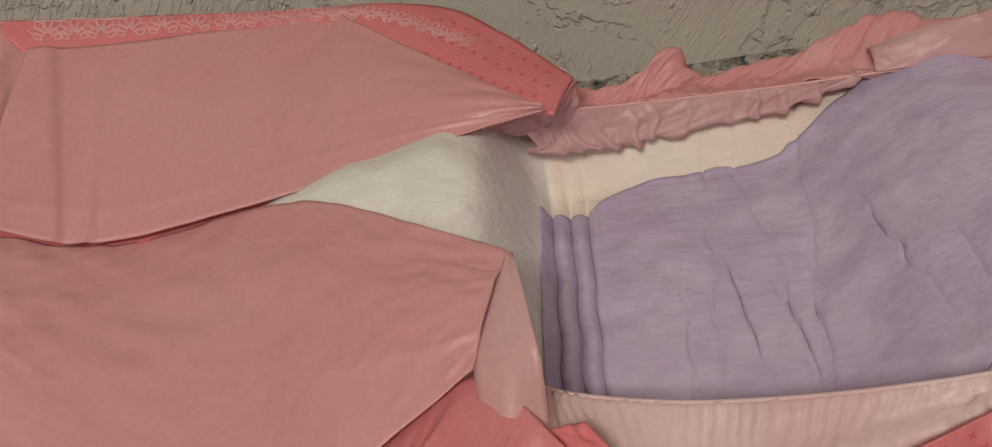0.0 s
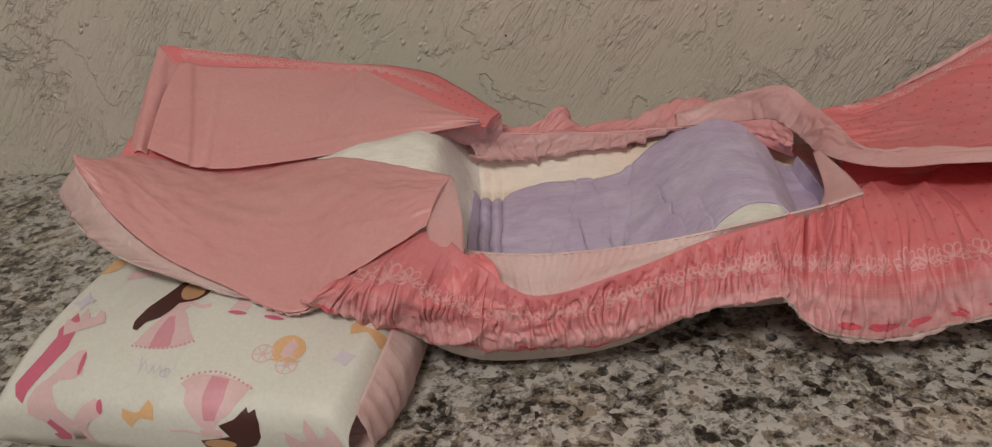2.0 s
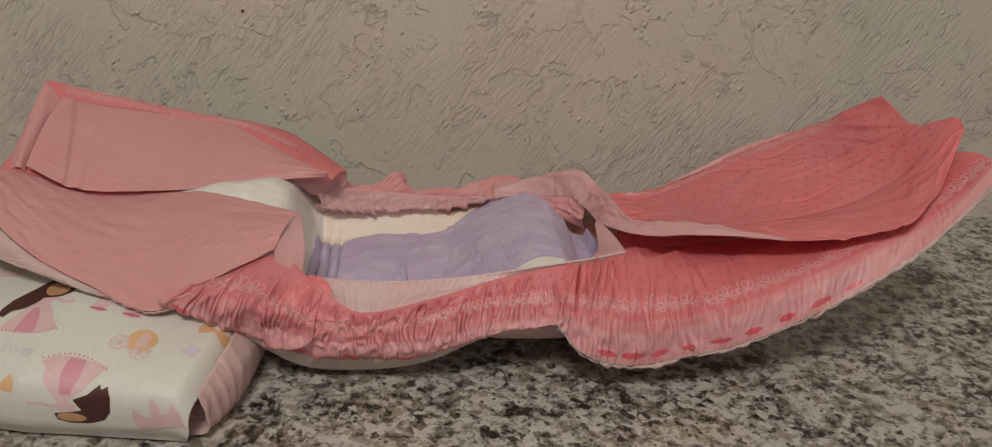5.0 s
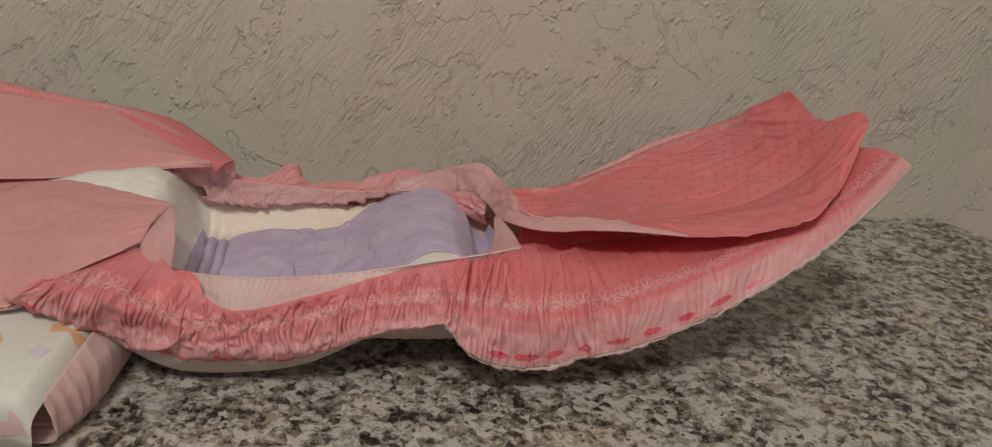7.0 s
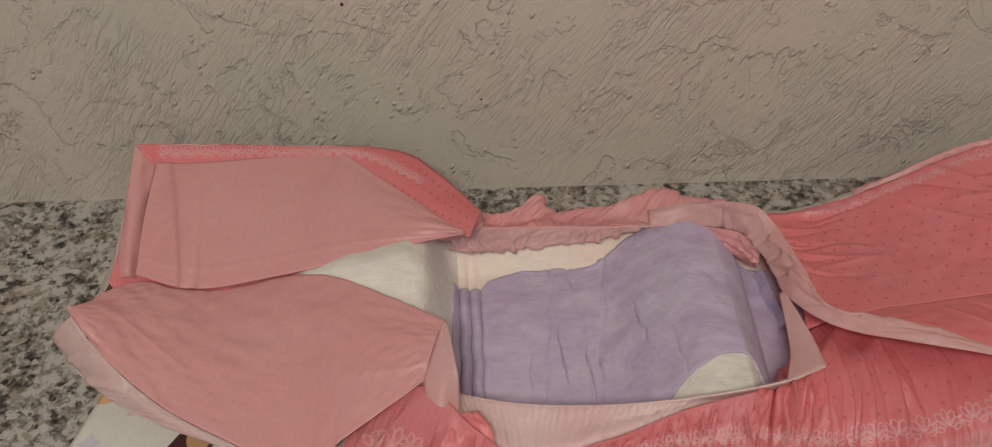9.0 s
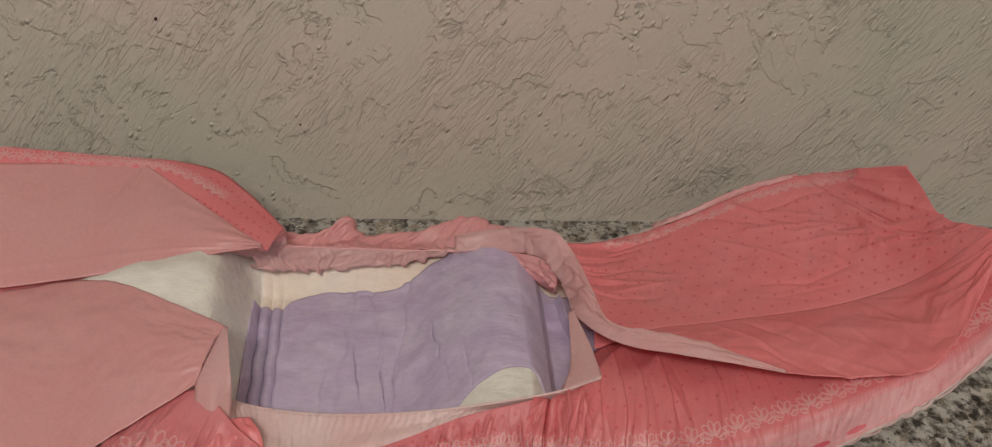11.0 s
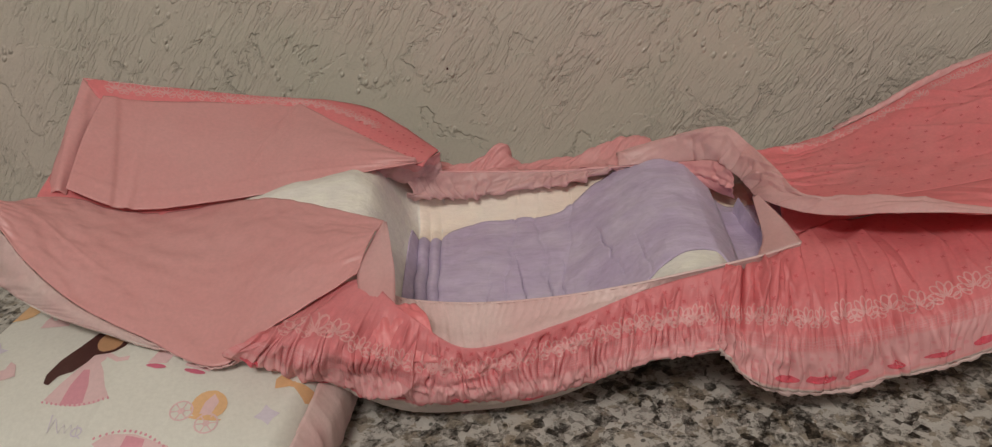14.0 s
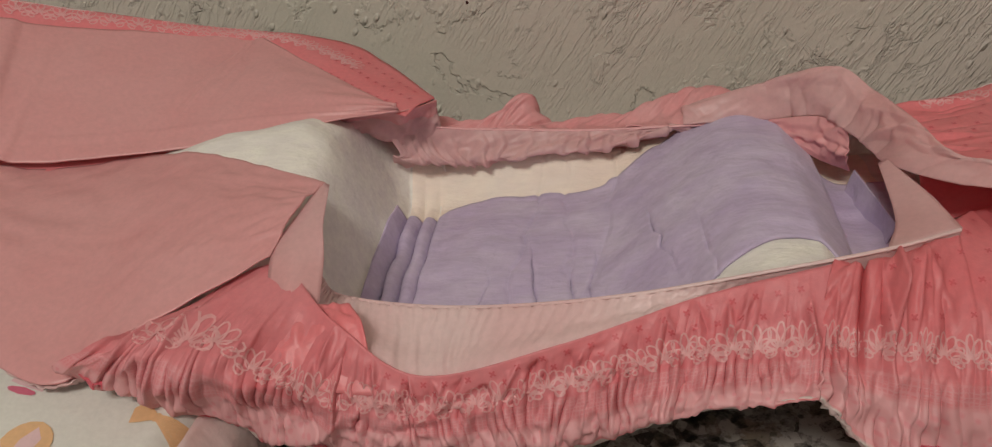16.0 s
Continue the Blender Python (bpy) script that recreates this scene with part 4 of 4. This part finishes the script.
dpart(sheet, "folded_wing_back", flap_a, 160, 56, FLAP, diaper, "pale pink wing folded inward over the pad")
A_EDGE = [(-0.310, -0.125, 0.158), (-0.262, -0.103, 0.139), (-0.205, -0.083, 0.1195), (-0.160, -0.072, 0.109), (-0.125, -0.071, 0.099), (-0.095, -0.094, 0.090), (-0.069, -0.127, 0.086)]
A_BACK = [(-0.297, -0.135, 0.141), (-0.262, -0.120, 0.129), (-0.205, -0.098, 0.113), (-0.172, -0.094, 0.106), (-0.135, -0.122, 0.097), (-0.110, -0.140, 0.092), (-0.078, -0.158, 0.089)]
lace_band = loft([A_EDGE, [((a[0] + b[0]) / 2, (a[1] + b[1]) / 2 - 0.001, (a[2] + b[2]) / 2 + 0.002) for a, b in zip(A_EDGE, A_BACK)], A_BACK], lambda u, v: 0.0006 * wave2(u * 16, v * 3, 14))
dpart(sheet, "lace_border", lace_band, 140, 16, PINK, diaper, "pink lace-printed wing border")
wall_a = loft([A_EDGE, [(x, y + 0.006, z * 0.72) for x, y, z in A_EDGE], [(x, y + 0.004, 0.04) for x, y, z in A_EDGE]], gathers(0.28, 0.02, 0.001, 51))
dpart(sheet, "wing_outside", wall_a, 90, 16, WHITE_FILM, diaper)
side = loft([[(-0.310, -0.125, 0.158), (-0.312, -0.170, 0.135), (-0.312, -0.214, 0.114)], [(-0.304, -0.128, 0.152), (-0.306, -0.172, 0.136), (-0.303, -0.214, 0.116)], [(-0.298, -0.129, 0.1445), (-0.299, -0.172, 0.130), (-0.300, -0.212, 0.112)]], lambda u, v: 0.001 * wave2(u * 5, v * 3, 16))
dpart(sheet, "folded_side", side, 30, 14, FLAP, diaper)
side_low = loft([[(-0.310, -0.125, 0.158), (-0.312, -0.170, 0.135), (-0.316, -0.216, 0.113), (-0.325, -0.255, 0.118)], [(-0.322, -0.12, 0.10), (-0.325, -0.170, 0.10), (-0.328, -0.216, 0.098), (-0.335, -0.253, 0.106)], [(-0.315, -0.12, 0.062), (-0.318, -0.170, 0.062), (-0.32, -0.216, 0.062), (-0.32, -0.25, 0.07)]])
dpart(sheet, "end_edge", side_low, 30, 12, WHITE_FILM, diaper)
B_TOP = [(-0.322, -0.257, 0.132), (-0.300, -0.216, 0.113), (-0.275, -0.210, 0.099), (-0.245, -0.202, 0.089), (-0.205, -0.190, 0.0885), (-0.170, -0.197, 0.092), (-0.133, -0.219, 0.095), (-0.0945, -0.2435, 0.0968)]
B_LOW = [(-0.322, -0.260, 0.131), (-0.298, -0.280, 0.106), (-0.266, -0.300, 0.088), (-0.226, -0.317, 0.075), (-0.182, -0.3345, 0.0648), (-0.157, -0.317, 0.073), (-0.132, -0.301, 0.080), (-0.107, -0.285, 0.0868)]
flap_b = loft([B_TOP, [((a[0] + b[0]) / 2, (a[1] + b[1]) / 2, (a[2] + b[2]) / 2 + 0.005) for a, b in zip(B_TOP, B_LOW)], B_LOW],
              lambda u, v: flap_creases(v, u) * np.sin(np.pi * v) + 0.0012 * wave2(u * 6, v * 3, 18) * np.sin(np.pi * v) + 0.0006 * wave2(u * 22 - v * 6, v * 9, 19) + 0.0005 * wave2(u * 40 + v * 12, v * 16, 20) + 0.0008 * np.exp(-((v - 0.45 - 0.3 * u) / 0.02) ** 2) * np.clip(u - 0.3, 0, 1))
dpart(sheet, "folded_wing_front", flap_b, 160, 64, FLAP, diaper, "pale pink wing folded inward over the pad")
between = [(-0.314, -0.200, 0.124), (-0.299, -0.213, 0.115), (-0.275, -0.211, 0.100), (-0.250, -0.206, 0.094), (-0.215, -0.194, 0.090), (-0.190, -0.187, 0.0885)]
lining = loft([[(x, y + 0.018, z - 0.002) for x, y, z in between], [(x, y, z - 0.004) for x, y, z in between], [(x, y - 0.020, z - 0.007) for x, y, z in between]], lambda u, v: 0.0004 * wave2(u * 12, v * 4, 77))
dpart(sheet, "wing_lining", lining, 60, 10, PINK, diaper, "pink film between the folded wings")
pleat = loft([[(-0.0960, -0.2445, 0.0967), (-0.1010, -0.262, 0.0925), (-0.107, -0.284, 0.087), (-0.104, -0.302, 0.078), (-0.104, -0.306, 0.066)], [(-0.0945, -0.2435, 0.0967), (-0.0945, -0.262, 0.0955), (-0.094, -0.285, 0.090), (-0.094, -0.305, 0.077), (-0.094, -0.308, 0.066)], [(-0.0930, -0.2430, 0.0960), (-0.087, -0.276, 0.094), (-0.085, -0.290, 0.084), (-0.085, -0.303, 0.074), (-0.085, -0.305, 0.066)]], lambda u, v: 0.0006 * wave2(u * 5, v * 3, 73))
dpart(sheet, "wing_pleat", pleat, 30, 12, CUFF, diaper, "pale pink pleated corner")
U_MID = [(-0.331, -0.261, 0.122), (-0.304, -0.284, 0.100), (-0.270, -0.304, 0.086), (-0.230, -0.317, 0.0735), (-0.183, -0.328, 0.062), (-0.165, -0.325, 0.062)]
U_LOW = [(-0.339, -0.262, 0.112), (-0.321, -0.279, 0.0955), (-0.290, -0.299, 0.0855), (-0.251, -0.313, 0.077), (-0.205, -0.323, 0.0665), (-0.167, -0.318, 0.055)]
B_HEM = [(x, y, z - 0.0012) for x, y, z in (B_LOW[0], B_LOW[1], B_LOW[2], B_LOW[3], B_LOW[4], (-0.160, -0.322, 0.072))]
edge_b = loft([B_HEM, U_MID, U_LOW], lambda u, v: gathers(0.2, 0.007, 0.0008, 53)(u, v) + 0.0018 * wave(u * 26, 54) * v * v)
dpart(sheet, "folded_hem", edge_b, 120, 12, PALE_HEM, diaper, "pale lace hem under the wing")
under_b = loft([U_LOW, [(x + 0.003, y + 0.01, z - 0.006) for x, y, z in U_LOW], [(x + 0.02, y + 0.05, 0.064) for x, y, z in U_LOW]])
dpart(sheet, "panel_underside", under_b, 60, 12, WHITE_FILM, diaper)

# ---------------------------------------------------------------- the folded pack
pack = empty("folded_diaper", (-0.25, -0.3, 0.0), "white folded diaper with pink storybook print on granite", "diaper")


def pack_place(u, v, lift=0.0):
    """u from one side to the other, v from the hidden back edge over the top and down the rounded front."""
    u, v = np.atleast_1d(np.asarray(u, float)), np.atleast_1d(np.asarray(v, float))
    left = along([(-0.300, -0.16, 0.058), (-0.323, -0.243, 0.060), (-0.345, -0.330, 0.056), (-0.356, -0.366, 0.042), (-0.358, -0.371, 0.020), (-0.354, -0.364, 0.004)], v)
    mid = along([(-0.210, -0.17, 0.060), (-0.225, -0.262, 0.066), (-0.236, -0.345, 0.063), (-0.246, -0.385, 0.048), (-0.250, -0.391, 0.022), (-0.250, -0.382, 0.003)], v)
    right = along([(-0.115, -0.20, 0.050), (-0.122, -0.290, 0.052), (-0.134, -0.360, 0.050), (-0.144, -0.394, 0.040), (-0.146, -0.399, 0.018), (-0.150, -0.391, 0.003)], v)
    a, b = 2 * u[:, None] - 1, 1 - np.abs(2 * u[:, None] - 1)
    p = np.where(a < 0, left * -a + mid * b, right * a + mid * b)
    round_off = np.clip((np.abs(a) - 0.90) / 0.10, 0, 1)[:, 0]
    p[:, 2] -= 0.012 * round_off**2 * np.clip(p[:, 2] / 0.05, 0, 1)
    e = 1 - np.clip((v - 0.55) / 0.3, 0, 1)
    p[:, 2] += (0.0016 * wave2(u * 5, v * 5, 31) + 0.0006 * wave2(u * 17 + v * 4, v * 13, 33)) * e
    p[:, 1] -= 0.0012 * wave2(u * 7, v * 4, 35) * (1 - e)
    n = np.stack([0 * v, -np.clip((v - 0.45) / 0.25, 0, 1), 1 - 0.9 * np.clip((v - 0.45) / 0.25, 0, 1)], 1)
    return p + n * lift


def ppart(ob):
    ob.matrix_parent_inverse = pack.matrix_world.inverted()
    return ob


ppart(sheet("outer_cover", pack_place, 190, 170, COVER, pack, "white printed plastic cover", 0.0))
core = bmesh.new()
bmesh.ops.create_cube(core, size=1.0, matrix=pose(-0.235, -0.275, 0.026, 0, 0, 6) @ Matrix.Diagonal((0.196, 0.20, 0.046, 1)))
bmesh.ops.bevel(core, geom=core.edges[:], offset=0.018, segments=4, affect="EDGES")
for f in core.faces:
    f.smooth = True
ppart(part("folded_layers", core, WHITE_FILM, pack))
gusset = loft([[(-0.122, -0.290, 0.048), (-0.130, -0.345, 0.047), (-0.141, -0.388, 0.036)], [(-0.113, -0.290, 0.030), (-0.121, -0.350, 0.030), (-0.1370, -0.389, 0.022)], [(-0.117, -0.287, 0.006), (-0.126, -0.350, 0.005), (-0.1400, -0.387, 0.006)], [(-0.150, -0.287, 0.004), (-0.165, -0.35, 0.003), (-0.175, -0.382, 0.004)]], gathers(0.1, 0.013, 0.0008, 55))
ppart(sheet("side_gusset", gusset, 60, 24, PALE_HEM, pack, "pink printed gathered side fold"))


# ---------------------------------------------------------------- prints on the films
def lace_row(f, u0, u1, n, v, size, squeeze, seed):
    out = []
    for k in range(n):
        u = u0 + (u1 - u0) * (k + 0.5) / n
        out += lace_flower(u + 0.0015 * wave(k * 1.7, seed), v + 0.012 * float(wave(k * 0.6, seed + 1)), size, squeeze)
    return out


def dot_rows(f, nu, nv, u0, u1, v0, v1, size):
    """Small four-armed marks in staggered rows."""
    out = []
    for i in range(nu):
        for j in range(nv):
            u, v = u0 + (u1 - u0) * (i + 0.5 * (j % 2)) / nu, v0 + (v1 - v0) * (j + 0.5) / nv
            for a in (0.785, 2.356):
                c, d = size * math.cos(a), size * math.sin(a)
                out.append((u, v, [(-c, -d), (c, d)], size * 0.55, False))
    return out


child = bpy.data.objects
for thing, name, f, strokes, mat, label in (
    ("front_gather", "lace_print", front_gather, lace_row(front_gather, 0.08, 0.22, 3, 0.30, 0.0115, 1.0, 3) + lace_row(front_gather, 0.24, 0.99, 26, 0.34, 0.0090, 0.85, 4), LACE_PALE, "pale lace flower print"),
    ("front_wing", "lace_print", front_wing, lace_row(front_wing, 0.0, 0.24, 9, 0.64, 0.0085, 0.75, 5) + lace_row(front_wing, 0.25, 0.99, 19, 0.645, 0.0100, 0.95, 6), LACE_PALE, "pale lace flower print"),
    ("back_wing", "lace_print", back_wing, lace_row(back_wing, 0.2, 0.88, 19, 0.085, 0.0085, 0.8, 7), LACE, "pale lace flower print"),
    ("back_gather", "lace_print", back_gather, lace_row(back_gather, 0.05, 0.95, 18, 0.55, 0.0085, 0.7, 8), LACE, "pale lace flower print"),
    ("lace_border", "lace_print", lace_band, lace_row(lace_band, 0.04, 0.74, 19, 0.46, 0.0085, 0.9, 9), LACE, "pale lace flower print"),
    ("front_gather", "dot_print", front_gather, dot_rows(front_gather, 20, 2, 0.42, 0.99, 0.03, 0.22, 0.0013), DOT, "dark pink dot print"),
    ("front_wing", "dot_print", front_wing, dot_rows(front_wing, 24, 7, 0.1, 0.97, 0.06, 0.58, 0.0013), DOT, "dark pink dot print"),
    ("back_wing", "dot_print", back_wing, dot_rows(back_wing, 24, 9, 0.14, 0.99, 0.16, 0.98, 0.0013), DOT, "dark pink dot print"),
    ("lace_border", "dot_print", lace_band, dot_rows(lace_band, 10, 3, 0.66, 0.98, 0.1, 0.9, 0.0013), DOT, "dark pink dot print"),
    ("front_wing", "ribbon_print", front_wing, [(0.16 + 0.062 * k, 0.93, oval(0, 0, 0.0078 + 0.0012 * math.sin(k * 2.1), 0.0021 + 0.0004 * math.sin(k * 1.3), 0.04 * math.sin(k), 14), 0, True) for k in range(9)], RED, "red ribbon print"),
    ("front_gather", "ribbon_print", front_gather, [(u, v, oval(0, 0, 0.0072, 0.0024, 0.1, 14), 0, True) for u, v in ((0.05, 0.62), (0.17, 0.78), (0.33, 0.74), (0.47, 0.72), (0.62, 0.77))], RED, "red ribbon print"),
):
    decals(name, f, strokes, mat, child[thing], label, 0.0007)


# print on the folded pack: flat coloured shapes
def ink(name, colour):
    return film(name, colour, tuple(c * 0.93 for c in colour), 0.42, 0.08, 0.0005)


BROWN, ROSE, BLUSH, HOT, ORANGE, LILAC, SKIN = (ink(n, c) for n, c in (("brown_ink", (0.085, 0.030, 0.028)), ("rose_ink", (0.78, 0.36, 0.44)), ("blush_ink", (0.84, 0.60, 0.62)),
                                                 ("hot_pink_ink", (0.72, 0.18, 0.28)), ("orange_ink", (0.85, 0.54, 0.29)), ("lilac_ink", (0.74, 0.69, 0.79)), ("tan_ink", (0.62, 0.36, 0.20))))


def turned(pts, angle, size=1.0):
    c, d = math.cos(angle) * size, math.sin(angle) * size
    return [(c * x - d * y, d * x + c * y) for x, y in pts]


def star(cx, cy, r0, r1, n, turn=0.0):
    return [(cx + (r0 if k % 2 else r1) * math.cos(turn + math.pi * k / n), cy + (r0 if k % 2 else r1) * math.sin(turn + math.pi * k / n)) for k in range(2 * n)]


def bow(u, v, a, turn):
    return [(u, v, turned([(0, 0.1 * a), (0.8 * a, 0.55 * a), (a, 0.1 * a), (0.75 * a, -0.5 * a), (0, -0.12 * a)], turn), 0, True), (u, v, turned([(0, 0.1 * a), (-0.8 * a, 0.55 * a), (-a, 0.1 * a), (-0.75 * a, -0.5 * a), (0, -0.12 * a)], turn), 0, True),
            (u, v, turned(oval(0, 0, 0.2 * a, 0.2 * a, 0, 8), turn), 0, True)]


def castle(u, v, a, turn):
    return [(u, v, turned([(-a, -0.6 * a), (-a, 0.3 * a), (-0.85 * a, 0.7 * a), (-0.6 * a, 0.3 * a), (-0.4 * a, 0.1 * a), (-0.2 * a, 0.1 * a), (-0.2 * a, 0.5 * a), (0.0, 0.95 * a), (0.2 * a, 0.5 * a), (0.2 * a, 0.1 * a), (0.5 * a, 0.1 * a), (0.7 * a, 0.5 * a), (0.95 * a, 0.2 * a), (a, -0.6 * a)], turn), 0, True)]


def wheel(u, v, cx, cy, r):
    return [(u, v, oval(cx, cy, r, r * 1.05, 0, 14), r * 0.16, True), (u, v, oval(cx, cy, r * 0.25, r * 0.25, 0, 8), r * 0.16, True)] + [(u, v, [(cx, cy), (cx + r * math.cos(a), cy + r * math.sin(a))], r * 0.12, False) for a in (0.3, 1.35, 2.4, 3.4, 4.5, 5.5)]


def shift(pts, dx, dy):
    return [(x + dx, y + dy) for x, y in pts]


D1, D2, D3 = (0.438, 0.442), (0.628, 0.506), (0.325, 0.628)


def traced(uv, origin, outline, width=0, closed=True):
    """An outline in fifths of a millimetre, laid round the anchor uv."""
    lean = -0.05 if uv == D2 else 0.40
    return (*uv, [((x - origin[0]) * 0.195e-3 - lean * (origin[1] - y) * 0.22e-3, (origin[1] - y) * 0.22e-3) for x, y in outline], width, closed)


O1, O2, O3 = (478, 315), (632, 405), (272, 470)
PRINTS = (
    ("skirt_print", BLUSH, [traced(D1, O1, [(380, 305), (420, 262), (460, 225), (490, 198), (525, 195), (548, 225), (560, 262), (575, 290), (540, 308), (478, 320), (420, 318)]),
                            traced(D2, O2, [(530, 435), (560, 408), (632, 400), (735, 420), (715, 460), (690, 510), (655, 545), (640, 575), (605, 570), (580, 530), (555, 490), (553, 450)])]),
    ("skirt_panel_print", ROSE, [traced(D1, O1, [(430, 316), (455, 262), (485, 222), (505, 222), (510, 262), (498, 312)]), traced(D2, O2, [(612, 406), (665, 407), (665, 470), (645, 540), (615, 540), (605, 470)])]
     + [traced(D1, O1, oval(378 + 14 * k, 310 + 14 * math.sin(math.pi * k / 14) - 1.2 * k, 4, 4, 0, 6)) for k in range(15)] + [traced(D2, O2, oval(530 + 14.6 * k, 436 - 42 * math.sin(math.pi * (k + 2) / 17), 4, 4, 0, 6)) for k in range(15)]),
    ("bodice_print", BLUSH, [traced(D1, O1, [(480, 202), (498, 180), (540, 180), (548, 195), (520, 216)]), traced(D1, O1, [(545, 184), (585, 198), (620, 193)], 0.0022, False), traced(D2, O2, [(600, 575), (640, 568), (665, 580), (660, 606), (600, 606)]), traced(D2, O2, [(600, 595), (560, 585), (510, 590)], 0.0022, False)]),
    ("hair_print", BROWN, [traced(D1, O1, [(612, 150), (617, 122), (590, 113), (530, 110), (490, 133), (450, 165), (400, 200), (370, 235), (368, 258), (385, 262), (410, 238), (450, 228), (485, 205), (505, 185), (560, 182), (598, 165)]),
                           traced(D2, O2, [(655, 555), (700, 530), (735, 485), (742, 505), (760, 490), (772, 540), (768, 600), (745, 645), (700, 672), (640, 676), (600, 660), (592, 625), (640, 612), (680, 600)])]),
    ("oval_print", SKIN, [traced(D1, O1, oval(545, 152, 46, 26, -0.15, 16)), traced(D2, O2, oval(645, 640, 46, 25, 0, 16))]),
    ("pony_print", BLUSH, [traced(D3, O3, [(45, 460), (80, 425), (130, 400), (200, 355), (222, 355), (230, 400), (205, 410), (160, 410), (130, 425), (140, 480), (170, 510), (230, 470), (275, 450), (290, 475), (270, 495), (220, 515), (185, 545), (170, 600), (120, 604), (105, 560), (60, 520), (28, 500)]),
                           (0.590, 0.325, [(-0.003, 0.012), (0.006, 0.012), (0.004, -0.006), (-0.006, -0.008)], 0, True), (0.690, 0.325, [(-0.004, 0.010), (0.008, 0.006), (0.008, -0.006), (-0.007, -0.005)], 0, True)]),
    ("mane_print", HOT, [traced(D3, O3, [(125, 295), (158, 310), (155, 350), (120, 380), (80, 410), (45, 440), (25, 470), (5, 450), (5, 420), (40, 390), (75, 360), (100, 330), (92, 318)]), traced(D3, O3, [(70, 525), (95, 510), (108, 540), (110, 570), (80, 600), (40, 604), (50, 570), (72, 565)]),
                         traced(D3, O3, oval(220, 380, 8, 24, 0.2, 8)), traced(D3, O3, oval(280, 472, 9, 22, 0.5, 8)), (0.585, 0.348, oval(0, 0, 0.0060, 0.0018, 0.1, 8), 0, True), (0.690, 0.345, oval(0, 0, 0.0065, 0.0018, 0, 8), 0, True)]),
    ("carriage_print", ORANGE, [(0.056, 0.250, oval(0, 0, 0.010, 0.0085, 0.3, 14), 0, True), (0.772, 0.410, oval(0, 0, 0.0095, 0.0100, 0, 16), 0, True), (0.772, 0.410, turned(oval(0, -0.009, 0.010, 0.0014, 0.0, 10), 0.05), 0, True)] + bow(0.444, 0.654, 0.0105, 0.3) + bow(0.952, 0.335, 0.011, -0.1)),
    ("wheel_print", BLUSH, wheel(0.712, 0.432, 0.0, 0.0, 0.0058) + wheel(0.790, 0.455, 0.0, 0.0, 0.0058) + [(0.772, 0.410, [(-0.003, -0.006), (0.003, -0.006), (0.004, 0.004), (0.0, 0.008), (-0.003, 0.002)], 0, True)]),
    ("castle_print", BLUSH, castle(0.150, 0.375, 0.0125, 0.45) + castle(0.913, 0.738, 0.0150, 0.35) + castle(0.20, 0.27, 0.009, 0.1)),
    ("script_print", LILAC, [(0.444, 0.495, [(-0.010, 0.006), (-0.009, -0.004), (-0.007, 0.004), (-0.005, 0.000), (-0.003, -0.004), (-0.001, 0.001), (0.001, -0.004), (0.003, 0.001), (0.005, -0.004), (0.007, 0.001), (0.008, -0.005), (0.011, -0.007)], 0.0007, False), (0.480, 0.510, oval(0, 0, 0.003, 0.0024, 0.3, 10), 0.0009, True)]
     + [(0.925, 0.412, star(0, 0, 0.0040, 0.0070, 4, 0.4), 0, True), (0.09, 0.33, star(0, 0, 0.004, 0.0085, 4, 0.2), 0, True)]),
)
for k, (name, mat, strokes) in enumerate(PRINTS):
    decals(name, pack_place, strokes, mat, child["outer_cover"], "", 0.0002 + 0.00004 * k)

# small specks on the wall
for x, z, r in ((-0.173, 0.193, 0.0014), (-0.067, 0.100, 0.0010)):
    bm = bmesh.new()
    bmesh.ops.create_uvsphere(bm, u_segments=10, v_segments=6, radius=r, matrix=Matrix.Translation((x, 0.0, z)) @ Matrix.Diagonal((1, 0.35, 1.2, 1)))
    part("speck", bm, BROWN, child["wall_back"], "small dark speck")
